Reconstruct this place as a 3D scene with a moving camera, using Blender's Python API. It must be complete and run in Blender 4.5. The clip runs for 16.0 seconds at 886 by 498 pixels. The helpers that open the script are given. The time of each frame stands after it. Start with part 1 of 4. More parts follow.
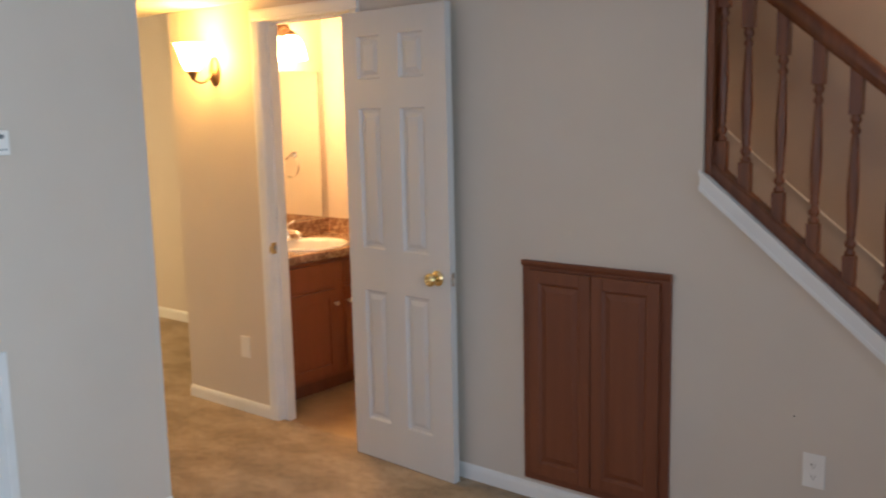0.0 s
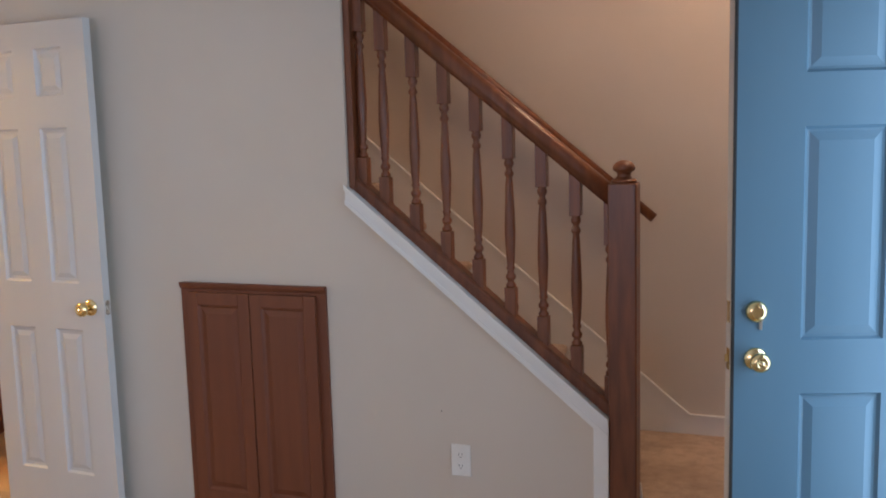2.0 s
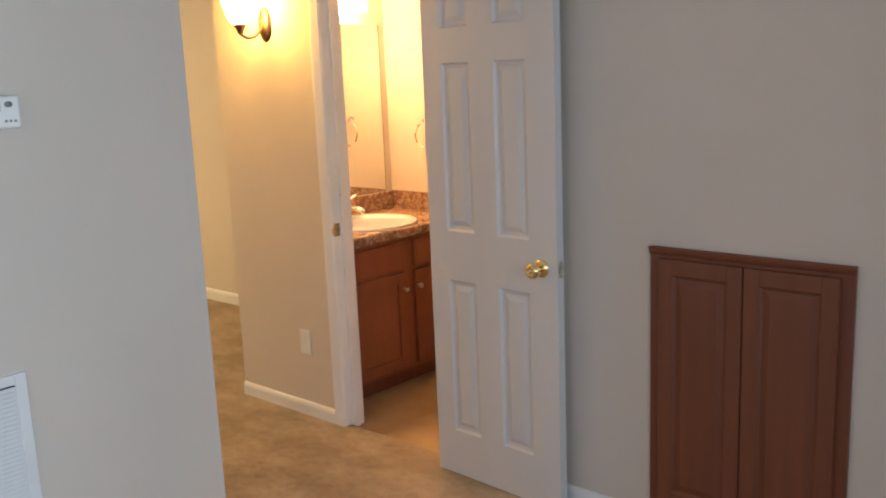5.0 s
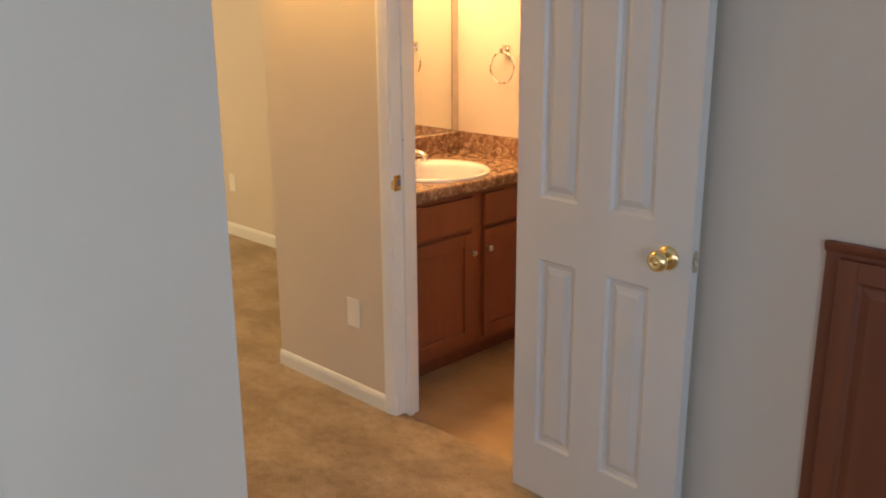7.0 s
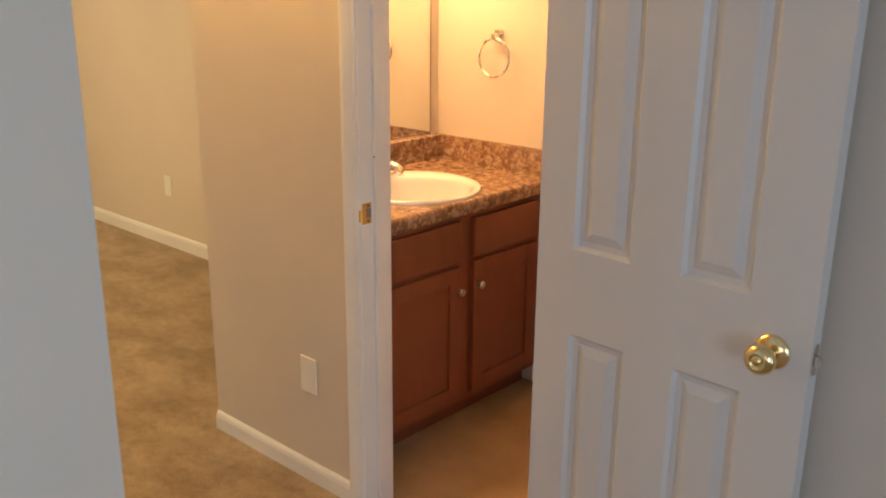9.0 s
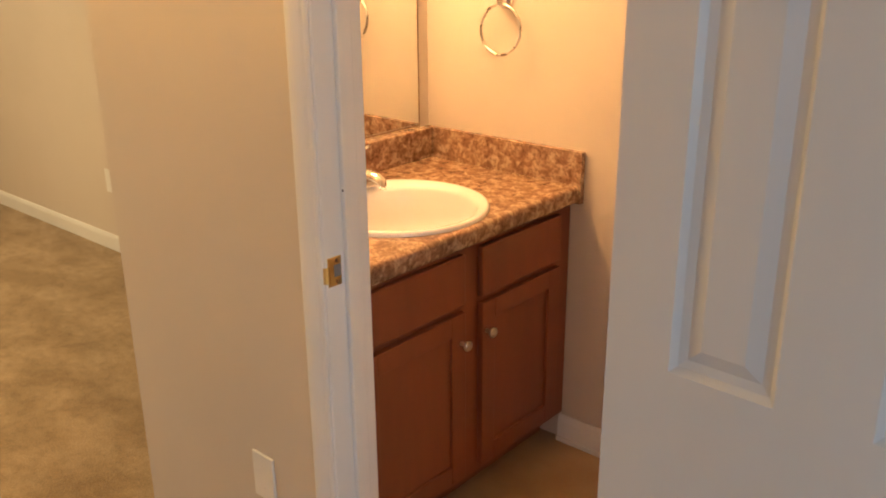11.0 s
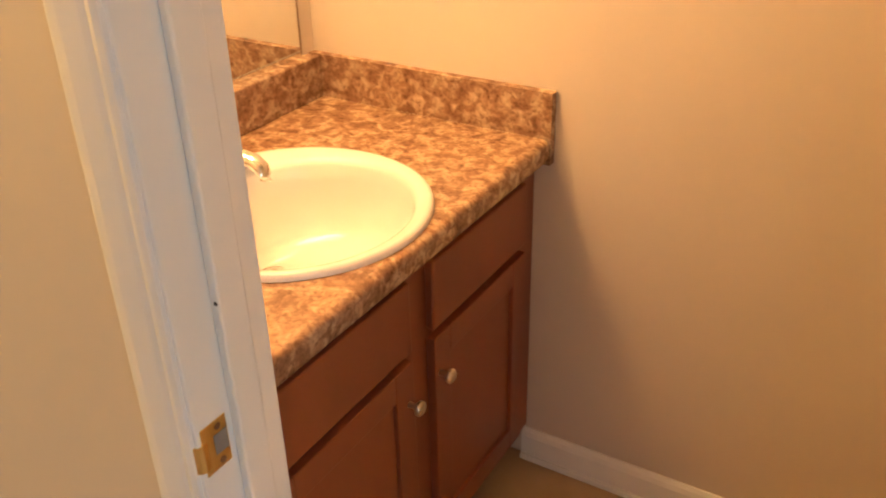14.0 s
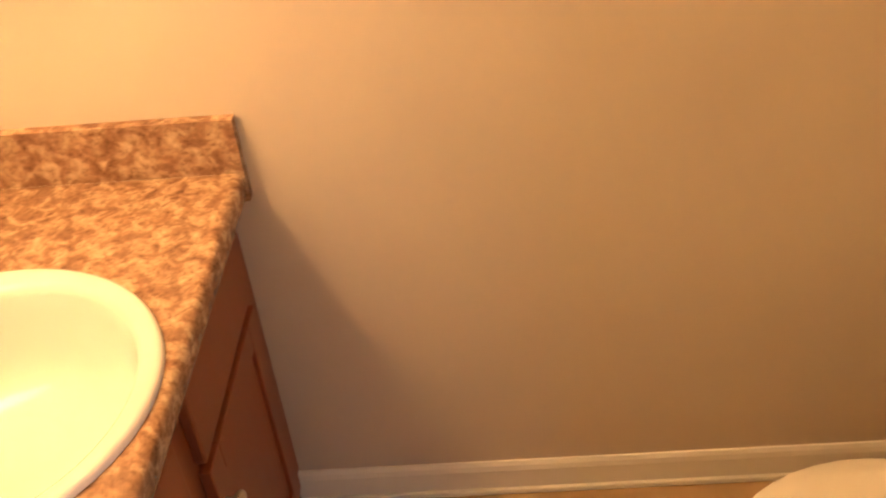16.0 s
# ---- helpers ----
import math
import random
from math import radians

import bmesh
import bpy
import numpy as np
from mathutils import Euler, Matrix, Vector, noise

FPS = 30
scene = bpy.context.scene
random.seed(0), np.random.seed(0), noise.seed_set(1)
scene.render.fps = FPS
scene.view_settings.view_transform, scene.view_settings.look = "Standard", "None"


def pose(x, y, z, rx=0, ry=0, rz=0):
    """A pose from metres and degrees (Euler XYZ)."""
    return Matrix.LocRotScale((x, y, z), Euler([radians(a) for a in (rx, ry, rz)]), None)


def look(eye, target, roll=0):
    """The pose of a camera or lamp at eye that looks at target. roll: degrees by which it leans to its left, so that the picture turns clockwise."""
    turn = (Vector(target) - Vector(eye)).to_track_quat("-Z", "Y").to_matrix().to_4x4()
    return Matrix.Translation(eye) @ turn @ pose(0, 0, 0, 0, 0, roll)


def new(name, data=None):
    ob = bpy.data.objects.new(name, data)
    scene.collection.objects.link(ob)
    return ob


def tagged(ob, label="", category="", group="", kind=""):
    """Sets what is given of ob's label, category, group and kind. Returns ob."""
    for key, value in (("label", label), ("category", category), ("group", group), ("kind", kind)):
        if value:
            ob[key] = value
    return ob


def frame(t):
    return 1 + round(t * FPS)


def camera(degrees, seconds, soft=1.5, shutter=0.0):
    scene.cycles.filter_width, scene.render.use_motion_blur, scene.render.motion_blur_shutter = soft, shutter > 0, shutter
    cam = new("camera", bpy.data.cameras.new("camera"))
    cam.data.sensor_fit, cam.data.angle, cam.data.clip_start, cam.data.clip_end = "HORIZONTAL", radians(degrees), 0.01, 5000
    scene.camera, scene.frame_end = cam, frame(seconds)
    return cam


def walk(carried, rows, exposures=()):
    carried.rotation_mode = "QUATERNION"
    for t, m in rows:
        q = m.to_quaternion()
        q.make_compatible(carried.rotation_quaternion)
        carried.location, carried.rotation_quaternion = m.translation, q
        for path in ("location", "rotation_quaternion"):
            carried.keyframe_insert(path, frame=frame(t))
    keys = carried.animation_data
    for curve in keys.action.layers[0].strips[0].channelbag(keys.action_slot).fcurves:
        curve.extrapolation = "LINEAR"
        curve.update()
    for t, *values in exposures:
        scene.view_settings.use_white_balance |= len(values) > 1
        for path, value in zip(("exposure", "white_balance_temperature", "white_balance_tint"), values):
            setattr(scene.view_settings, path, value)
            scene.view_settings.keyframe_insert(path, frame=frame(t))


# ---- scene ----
cam = camera(52.9, 16.0, soft=1.9, shutter=0.4)
PATH = [
    (0, (0.175, 0.396, 1.589), (-1.075, 1.928, 1.286), -1.3),
    (0.5, (0.069, 0.325, 1.551), (-0.962, 2.019, 1.288), -1.3),
    (1, (0.013, 0.278, 1.564), (-0.790, 2.091, 1.299), -1.5),
    (1.5, (0.147, 0.347, 1.560), (-0.538, 2.207, 1.294), -1.5),
    (2, (0.366, 0.442, 1.539), (-0.324, 2.302, 1.288), -1.6),
    (2.5, (0.357, 0.478, 1.544), (-0.319, 2.344, 1.296), -1.2),
    (3, (0.282, 0.543, 1.542), (-0.477, 2.377, 1.295), -1.3),
    (3.5, (-0.047, 0.465, 1.579), (-0.849, 2.276, 1.306), -1.5),
    (4, (-0.142, 0.597, 1.595), (-1.242, 2.238, 1.285), -2.5),
    (4.5, (-0.255, 0.654, 1.608), (-1.510, 2.171, 1.254), -3.3),
    (5, (-0.406, 0.759, 1.570), (-1.716, 2.221, 1.188), -2.4),
    (7.5, (-1.153, 1.322, 1.559), (-2.496, 2.694, 0.998), 0.0),
    (8, (-1.319, 1.454, 1.547), (-2.647, 2.838, 0.979), 0.4),
    (8.5, (-1.474, 1.600, 1.543), (-2.779, 3.002, 0.968), 0.1),
    (9, (-1.607, 1.727, 1.535), (-2.887, 3.150, 0.954), 0.5),
    (11.5, (-2.269, 2.409, 1.527), (-3.494, 3.823, 0.819), -0.8),
    (12, (-2.381, 2.530, 1.507), (-3.592, 3.939, 0.768), -0.9),
    (12.5, (-2.463, 2.652, 1.514), (-3.664, 4.039, 0.718), -0.6),
    (13, (-2.549, 2.751, 1.516), (-3.712, 4.133, 0.656), -1.1),
    (13.5, (-2.657, 2.825, 1.509), (-3.728, 4.241, 0.590), -2.2),
    (14, (-2.774, 2.869, 1.516), (-3.688, 4.353, 0.535), -1.4),
    (14.5, (-2.897, 2.912, 1.512), (-3.598, 4.487, 0.499), 0.4),
    (15, (-2.978, 2.987, 1.501), (-3.486, 4.620, 0.464), -1.1),
    (15.5, (-3.033, 3.094, 1.548), (-3.335, 4.708, 0.407), -3.9),
    (16, (-3.076, 3.152, 1.573), (-3.154, 4.751, 0.374), -5.2),
]
EXPOSURE = [(0, -0.32, 6350, 11), (1.0, -0.24, 6250, 11), (1.5, -0.10, 6000, 12), (2.3, 0.03, 6100, 13), (3.2, -0.02, 6050, 12), (4.0, -0.13, 6250, 11), (5.0, -0.28, 6350, 11), (8.5, -0.36, 6400, 10), (11.5, -0.33, 6600, 10), (12.5, -0.31, 6800, 10), (14.0, -0.18, 6800, 10), (16.0, -0.14, 6650, 10)]
walk(cam, [(t, look(eye, target, roll)) for t, eye, target, roll in PATH], EXPOSURE)

# ---- world, sun, large lights ----
world = bpy.data.worlds.new("world")
scene.world = world
world.use_nodes = True
_wn = world.node_tree
_sky = _wn.nodes.new("ShaderNodeTexSky")
_sky.sky_type = "NISHITA"
_sky.sun_disc = False
_sky.sun_elevation, _sky.sun_rotation = radians(48), radians(200)
_wn.links.new(_sky.outputs[0], _wn.nodes["Background"].inputs[0])
_wn.nodes["Background"].inputs[1].default_value = 0.05

sun = new("sun", bpy.data.lights.new("sun", "SUN"))
sun.data.energy, sun.data.angle, sun.data.color = 1.2, radians(12), (1.0, 0.96, 0.9)
sun.matrix_world = look((0, 0, 10), (-2.2, 4.2, 0))


def window_light(x, y, z, tx, ty, tz, w, h, power, colour, spread=180):
    """The sky's light in the door's opening or in an added, unseen window."""
    lamp = new("window_light", bpy.data.lights.new("window_light", "AREA"))
    lamp.data.shape, lamp.data.size, lamp.data.size_y = "RECTANGLE", w, h
    lamp.data.energy, lamp.data.color = power, colour
    lamp.data.spread = radians(spread)
    lamp.matrix_world = look((x, y, z), (tx, ty, tz))
    return lamp


EAST, SOUTH = (0.62, 0.82, 1.0), (0.98, 0.84, 0.98)
window_light(1.20, 2.90, 1.05, -3, 2.90, 1.0, 0.80, 1.95, 20, EAST)      # the open front door
window_light(1.20, 0.20, 1.35, -3, 0.20, 1.2, 1.9, 1.35, 54, EAST, 116)     # east window, unseen, its place guessed
window_light(-0.60, -2.58, 1.35, -0.6, 3, 1.1, 2.2, 1.35, 29, SOUTH)      # south window, unseen, added to light the north wall

# ---- materials ----


def rough_map(nt, scale, stretch=(1, 1, 1), detail=4.0):
    tc = nt.nodes.new("ShaderNodeTexCoord")
    mp = nt.nodes.new("ShaderNodeMapping")
    mp.inputs["Scale"].default_value = stretch
    nt.links.new(tc.outputs["Object"], mp.inputs[0])
    nz = nt.nodes.new("ShaderNodeTexNoise")
    nz.inputs["Scale"].default_value, nz.inputs["Detail"].default_value = scale, detail
    nt.links.new(mp.outputs[0], nz.inputs["Vector"])
    return nz


def ramp(nt, source, stops):
    r = nt.nodes.new("ShaderNodeValToRGB")
    els = r.color_ramp.elements
    while len(els) < len(stops):
        els.new(0.5)
    for e, (p, c) in zip(els, stops):
        e.position, e.color = p, (*c, 1)
    nt.links.new(source, r.inputs[0])
    return r


def material(name, low, high, roughness=0.6, metal=0.0, big=1.5, fine=200.0, bump=0.1, depth=0.001, stretch=(1, 1, 1), spread=(0.35, 0.65), coat=0.0, glow=None, gloss_var=0.08):
    """A surface with colour variation at one scale, fine relief at another and uneven gloss."""
    m = bpy.data.materials.new(name)
    m.use_nodes = True
    nt = m.node_tree
    b = nt.nodes["Principled BSDF"]
    b.inputs["Metallic"].default_value = metal
    b.inputs["Coat Weight"].default_value = coat
    b.inputs["Coat Roughness"].default_value = 0.25
    n1 = rough_map(nt, big, stretch)
    r = ramp(nt, n1.outputs["Fac"], [(spread[0], low), (spread[1], high)])
    nt.links.new(r.outputs[0], b.inputs["Base Color"])
    n2 = rough_map(nt, fine, stretch, 3.0)
    if bump:
        bp = nt.nodes.new("ShaderNodeBump")
        bp.inputs["Strength"].default_value, bp.inputs["Distance"].default_value = bump, depth
        nt.links.new(n2.outputs["Fac"], bp.inputs["Height"])
        nt.links.new(bp.outputs[0], b.inputs["Normal"])
    mr = nt.nodes.new("ShaderNodeMapRange")
    mr.inputs["To Min"].default_value, mr.inputs["To Max"].default_value = max(roughness - gloss_var, 0.02), min(roughness + gloss_var, 1)
    nt.links.new(n1.outputs["Fac"], mr.inputs["Value"])
    nt.links.new(mr.outputs[0], b.inputs["Roughness"])
    if glow:
        b.inputs["Emission Color"].default_value = (*glow[0], 1)
        b.inputs["Emission Strength"].default_value = glow[1]
    return m


PAINT = material("wall_paint", (0.592, 0.528, 0.458), (0.632, 0.566, 0.494), 0.75, big=1.3, fine=260, bump=0.25, depth=0.0008)
CEIL = material("ceiling_paint", (0.72, 0.70, 0.66), (0.78, 0.76, 0.72), 0.9, big=2, fine=120, bump=0.4, depth=0.002)
TRIM = material("white_trim", (0.74, 0.74, 0.73), (0.80, 0.80, 0.79), 0.38, big=3, fine=60, bump=0.02, depth=0.0004)
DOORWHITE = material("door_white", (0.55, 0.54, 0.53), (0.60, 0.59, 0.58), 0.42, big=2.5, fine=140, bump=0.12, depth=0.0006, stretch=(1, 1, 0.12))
BLUE = material("blue_door_paint", (0.098, 0.190, 0.268), (0.118, 0.216, 0.296), 0.36, big=2.5, fine=140, bump=0.08, depth=0.0006, stretch=(1, 1, 0.15))
OAK = material("stained_oak", (0.112, 0.033, 0.012), (0.190, 0.059, 0.020), 0.40, big=9, fine=60, bump=0.10, depth=0.0005, stretch=(4, 4, 0.5), coat=0.16)
CHERRY = material("cherry_wood", (0.195, 0.055, 0.023), (0.222, 0.064, 0.027), 0.42, big=5, fine=60, bump=0.05, depth=0.0004, stretch=(4, 4, 0.5), coat=0.15)
CLOSETWOOD = material("closet_wood", (0.145, 0.041, 0.016), (0.172, 0.051, 0.020), 0.52, big=5, fine=60, bump=0.08, depth=0.0005, stretch=(5, 5, 0.4), coat=0.04)
DARK = material("dark_gap", (0.010, 0.006, 0.004), (0.016, 0.010, 0.006), 0.8, bump=0)
VINYL = material("bath_vinyl", (0.36, 0.25, 0.145), (0.46, 0.33, 0.20), 0.45, big=5, fine=60, bump=0.06, depth=0.001)
PORCELAIN = material("porcelain", (0.80, 0.80, 0.82), (0.84, 0.84, 0.86), 0.2, big=2, bump=0, coat=0.4, gloss_var=0.03)
CHROME = material("chrome", (0.75, 0.74, 0.72), (0.82, 0.81, 0.79), 0.12, 1.0, big=8, bump=0, gloss_var=0.05)
NICKEL = material("brushed_nickel", (0.62, 0.58, 0.52), (0.7, 0.66, 0.6), 0.28, 1.0, big=20, fine=300, bump=0.05, depth=0.0003)
BRASS = material("polished_brass", (0.84, 0.67, 0.33), (0.92, 0.77, 0.44), 0.14, 1.0, big=14, bump=0, gloss_var=0.06)
BRONZE = material("aged_bronze", (0.16, 0.10, 0.065), (0.26, 0.17, 0.11), 0.35, 0.9, big=25, fine=200, bump=0.05, depth=0.0004)
PLASTIC = material("white_plastic", (0.74, 0.73, 0.70), (0.80, 0.79, 0.76), 0.35, big=6, bump=0)
SLOT = material("slot_dark", (0.02, 0.018, 0.016), (0.03, 0.027, 0.024), 0.7, bump=0)
GREYPLASTIC = material("grey_plastic", (0.16, 0.17, 0.18), (0.2, 0.21, 0.22), 0.4, bump=0)
VENTMETAL = material("vent_enamel", (0.70, 0.70, 0.69), (0.77, 0.77, 0.76), 0.4, big=5, bump=0)
RUBBER = material("door_edge_strip", (0.55, 0.53, 0.50), (0.62, 0.60, 0.57), 0.6, bump=0)
OUTDOOR = material("outdoor_ground", (0.10, 0.12, 0.06), (0.2, 0.19, 0.13), 0.95, big=0.6, fine=20, bump=0.3, depth=0.02)
SHADE = material("lit_glass_shade", (0.9, 0.82, 0.66), (0.95, 0.88, 0.74), 0.3, big=10, bump=0, glow=((1.0, 0.535, 0.12), 92))
CEILSHADE = material("stair_fill_dome", (0.9, 0.82, 0.66), (0.95, 0.88, 0.74), 0.3, big=10, bump=0, glow=((1.0, 0.65, 0.41), 116))
# Glow of the dome added out of view to brighten the side room.
SIDEFILL = material("side_fill_dome", (0.9, 0.82, 0.66), (0.95, 0.88, 0.74), 0.3, big=10, bump=0, glow=((1.0, 0.75, 0.40), 390))
BATHSHADE = material("lit_bath_shade", (0.9, 0.82, 0.66), (0.95, 0.88, 0.74), 0.3, big=10, bump=0, glow=((1.0, 0.56, 0.228), 90))


def carpet_material(name, low, mid, high):
    m = bpy.data.materials.new(name)
    m.use_nodes = True
    nt = m.node_tree
    b = nt.nodes["Principled BSDF"]
    b.inputs["Roughness"].default_value = 1.0
    b.inputs["Specular IOR Level"].default_value = 0.1
    b.inputs["Sheen Weight"].default_value = 0.25
    sweep_ = rough_map(nt, 3.6, (1.0, 1.6, 1), 7)
    r1 = ramp(nt, sweep_.outputs["Fac"], [(0.38, low), (0.49, mid), (0.61, high)])
    clump = rough_map(nt, 26, (1, 1.3, 1), 8)
    r3 = ramp(nt, clump.outputs["Fac"], [(0.34, (0.80, 0.79, 0.77)), (0.5, (1.0, 1.0, 1.0)), (0.68, (1.13, 1.13, 1.13))])
    tuft = rough_map(nt, 190, (1, 1, 1), 3)
    r2 = ramp(nt, tuft.outputs["Fac"], [(0.3, (0.66, 0.66, 0.66)), (0.7, (1.16, 1.16, 1.16))])
    last = r1
    for extra, amount in ((r3, 0.75), (r2, 0.8)):
        mx = nt.nodes.new("ShaderNodeMix")
        mx.data_type, mx.blend_type = "RGBA", "MULTIPLY"
        mx.inputs["Factor"].default_value = amount
        nt.links.new(last.outputs[0] if last is r1 else last.outputs["Result"], mx.inputs["A"])
        nt.links.new(extra.outputs[0], mx.inputs["B"])
        last = mx
    nt.links.new(last.outputs["Result"], b.inputs["Base Color"])
    bp = nt.nodes.new("ShaderNodeBump")
    bp.inputs["Strength"].default_value, bp.inputs["Distance"].default_value = 0.7, 0.006
    nt.links.new(tuft.outputs["Fac"], bp.inputs["Height"])
    nt.links.new(bp.outputs[0], b.inputs["Normal"])
    return m


def laminate_material():
    m = bpy.data.materials.new("granite_laminate")
    m.use_nodes = True
    nt = m.node_tree
    b = nt.nodes["Principled BSDF"]
    b.inputs["Roughness"].default_value = 0.17
    n1 = rough_map(nt, 33, (1, 1, 1), 9)
    n1.inputs["Distortion"].default_value = 0.9
    r1 = ramp(nt, n1.outputs["Fac"], [(0.33, (0.195, 0.110, 0.071)), (0.45, (0.280, 0.170, 0.110)), (0.54, (0.375, 0.252, 0.172)), (0.65, (0.50, 0.38, 0.275))])
    n2 = rough_map(nt, 120, (1, 1, 1), 7)
    n2.inputs["Distortion"].default_value = 0.6
    r2 = ramp(nt, n2.outputs["Fac"], [(0.35, (0.54, 0.46, 0.40)), (0.43, (0.80, 0.76, 0.71)), (0.55, (1.0, 0.98, 0.95)), (0.66, (1.15, 1.12, 1.05))])
    mx = nt.nodes.new("ShaderNodeMix")
    mx.data_type, mx.blend_type = "RGBA", "MULTIPLY"
    mx.inputs["Factor"].default_value = 0.85
    nt.links.new(r1.outputs[0], mx.inputs["A"])
    nt.links.new(r2.outputs[0], mx.inputs["B"])
    nt.links.new(mx.outputs["Result"], b.inputs["Base Color"])
    return m


def mirror_material():
    m = bpy.data.materials.new("mirror_silver")
    m.use_nodes = True
    b = m.node_tree.nodes["Principled BSDF"]
    b.inputs["Base Color"].default_value = (0.86, 0.88, 0.86, 1)
    b.inputs["Metallic"].default_value, b.inputs["Roughness"].default_value = 1.0, 0.01
    return m


CARPET = carpet_material("carpet", (0.290, 0.204, 0.116), (0.352, 0.254, 0.152), (0.415, 0.306, 0.192))
# Same carpet, with the stairwell's pinkish light put into a paler colour.
LITCARPET = carpet_material("carpet_lit_copy", (0.43, 0.315, 0.225), (0.49, 0.365, 0.265), (0.55, 0.415, 0.305))
LAMINATE, MIRROR = laminate_material(), mirror_material()

# ---- mesh helpers ----


def box(bm, lo, hi, bevel=0.0, segments=2):
    c, d = [(a + b) / 2 for a, b in zip(lo, hi)], [abs(b - a) for a, b in zip(lo, hi)]
    made = bmesh.ops.create_cube(bm, size=1, matrix=Matrix.Translation(c) @ Matrix.Diagonal((*d, 1)))
    if bevel:
        edges = list({e for v in made["verts"] for e in v.link_edges})
        bmesh.ops.bevel(bm, geom=edges, offset=bevel, segments=segments, affect="EDGES", profile=0.5)
    return bm


def boxes(*spans, bevel=0.0):
    bm = bmesh.new()
    for lo, hi in spans:
        one = bmesh.new()
        box(one, lo, hi, bevel)
        join(bm, one)
    return bm


def join(bm, other, m=None):
    """Adds another bmesh to bm, moved by m."""
    made = {v: bm.verts.new(m @ v.co if m else v.co) for v in other.verts}
    for f in other.faces:
        g = bm.faces.new([made[v] for v in f.verts])
        g.smooth = f.smooth
    other.free()
    return bm


def prism(outline, axis, a, b):
    """A flat outline, given in the two other axes, drawn out along an axis from a to b."""
    bm = bmesh.new()

    def at(p, d):
        p = list(p)
        p.insert("xyz".index(axis), d)
        return bm.verts.new(p)

    one, two = [at(p, a) for p in outline], [at(p, b) for p in outline]
    bm.faces.new(one)
    bm.faces.new(two)
    for n in range(len(outline)):
        k = (n + 1) % len(outline)
        bm.faces.new((one[n], one[k], two[k], two[n]))
    bmesh.ops.recalc_face_normals(bm, faces=bm.faces)
    return bm


def lathe(profile, m=None, n=24, sx=1.0, sy=1.0, closed=True):
    """A profile of (radius, height) turned round z, then moved by m."""
    bm = bmesh.new()
    rings = []
    for r, z in profile:
        if r < 1e-6:
            rings.append([bm.verts.new((0, 0, z))])
        else:
            rings.append([bm.verts.new((r * sx * math.cos(2 * math.pi * k / n), r * sy * math.sin(2 * math.pi * k / n), z)) for k in range(n)])
    for a, b in zip(rings, rings[1:]):
        for k in range(n):
            q = (k + 1) % n
            if len(a) == 1 and len(b) == 1:
                continue
            loop = (a[0], b[k], b[q]) if len(a) == 1 else (a[k], a[q], b[0]) if len(b) == 1 else (a[k], a[q], b[q], b[k])
            bm.faces.new(loop).smooth = True
    if closed:
        for ring in (rings[0], rings[-1]):
            if len(ring) > 1:
                bm.faces.new(ring)
    bmesh.ops.recalc_face_normals(bm, faces=bm.faces)
    if m:
        bm.transform(m)
    return bm


def tube(points, radius, n=12, closed=False, flat=1.0):
    """A round bar along points; radius may be a list."""
    bm = bmesh.new()
    pts = [Vector(p) for p in points]
    rings, count = [], len(pts)
    for k, p in enumerate(pts):
        a = pts[(k - 1) % count] if closed or k else pts[0]
        b = pts[(k + 1) % count] if closed or k < count - 1 else pts[-1]
        way = (b - a).normalized()
        side = way.cross(Vector((0, 0, 1)))
        side = way.cross(Vector((0, 1, 0))) if side.length < 0.05 else side
        side.normalize()
        up = side.cross(way)
        r = radius[k] if isinstance(radius, (list, tuple)) else radius
        rings.append([bm.verts.new(p + r * (math.cos(2 * math.pi * q / n) * side + flat * math.sin(2 * math.pi * q / n) * up)) for q in range(n)])
    for k in range(count if closed else count - 1):
        a, b = rings[k], rings[(k + 1) % count]
        for q in range(n):
            bm.faces.new((a[q], a[(q + 1) % n], b[(q + 1) % n], b[q])).smooth = True
    if not closed:
        bm.faces.new(rings[0])
        bm.faces.new(rings[-1])
    bmesh.ops.recalc_face_normals(bm, faces=bm.faces)
    return bm


def raised_panel(u0, u1, z0, z1, steps, back):
    """A door panel that faces -y: steps of (inset, depth) from its edge inwards, and a flat back."""
    bm = bmesh.new()
    rings = [[bm.verts.new((u, d, z)) for u, z in ((u0 + i, z0 + i), (u1 - i, z0 + i), (u1 - i, z1 - i), (u0 + i, z1 - i))] for i, d in steps]
    rings.insert(0, [bm.verts.new((u, back, z)) for u, z in ((u0, z0), (u1, z0), (u1, z1), (u0, z1))])
    for a, b in zip(rings, rings[1:]):
        for k in range(4):
            bm.faces.new((a[k], a[(k + 1) % 4], b[(k + 1) % 4], b[k]))
    bm.faces.new(rings[0])
    bm.faces.new(rings[-1])
    bmesh.ops.recalc_face_normals(bm, faces=bm.faces)
    return bm


def mesh_of(name, bm, material_):
    me = bpy.data.meshes.new(name)
    bm.to_mesh(me)
    bm.free()
    me.materials.append(material_)
    return me


def part(name, bm, material_, parent, label=""):
    ob = new(name, mesh_of(name, bm, material_))
    ob.parent = parent
    return tagged(ob, label) if label else ob


def thing(name, m, label, category, group="", kind=""):
    ob = new(name)
    ob.empty_display_size = 0.1
    ob.matrix_basis = m
    return tagged(ob, label, category, group, kind)


def structure(name, bm, material_, label, category):
    return tagged(new(name, mesh_of(name, bm, material_)), label, category, kind="structure")


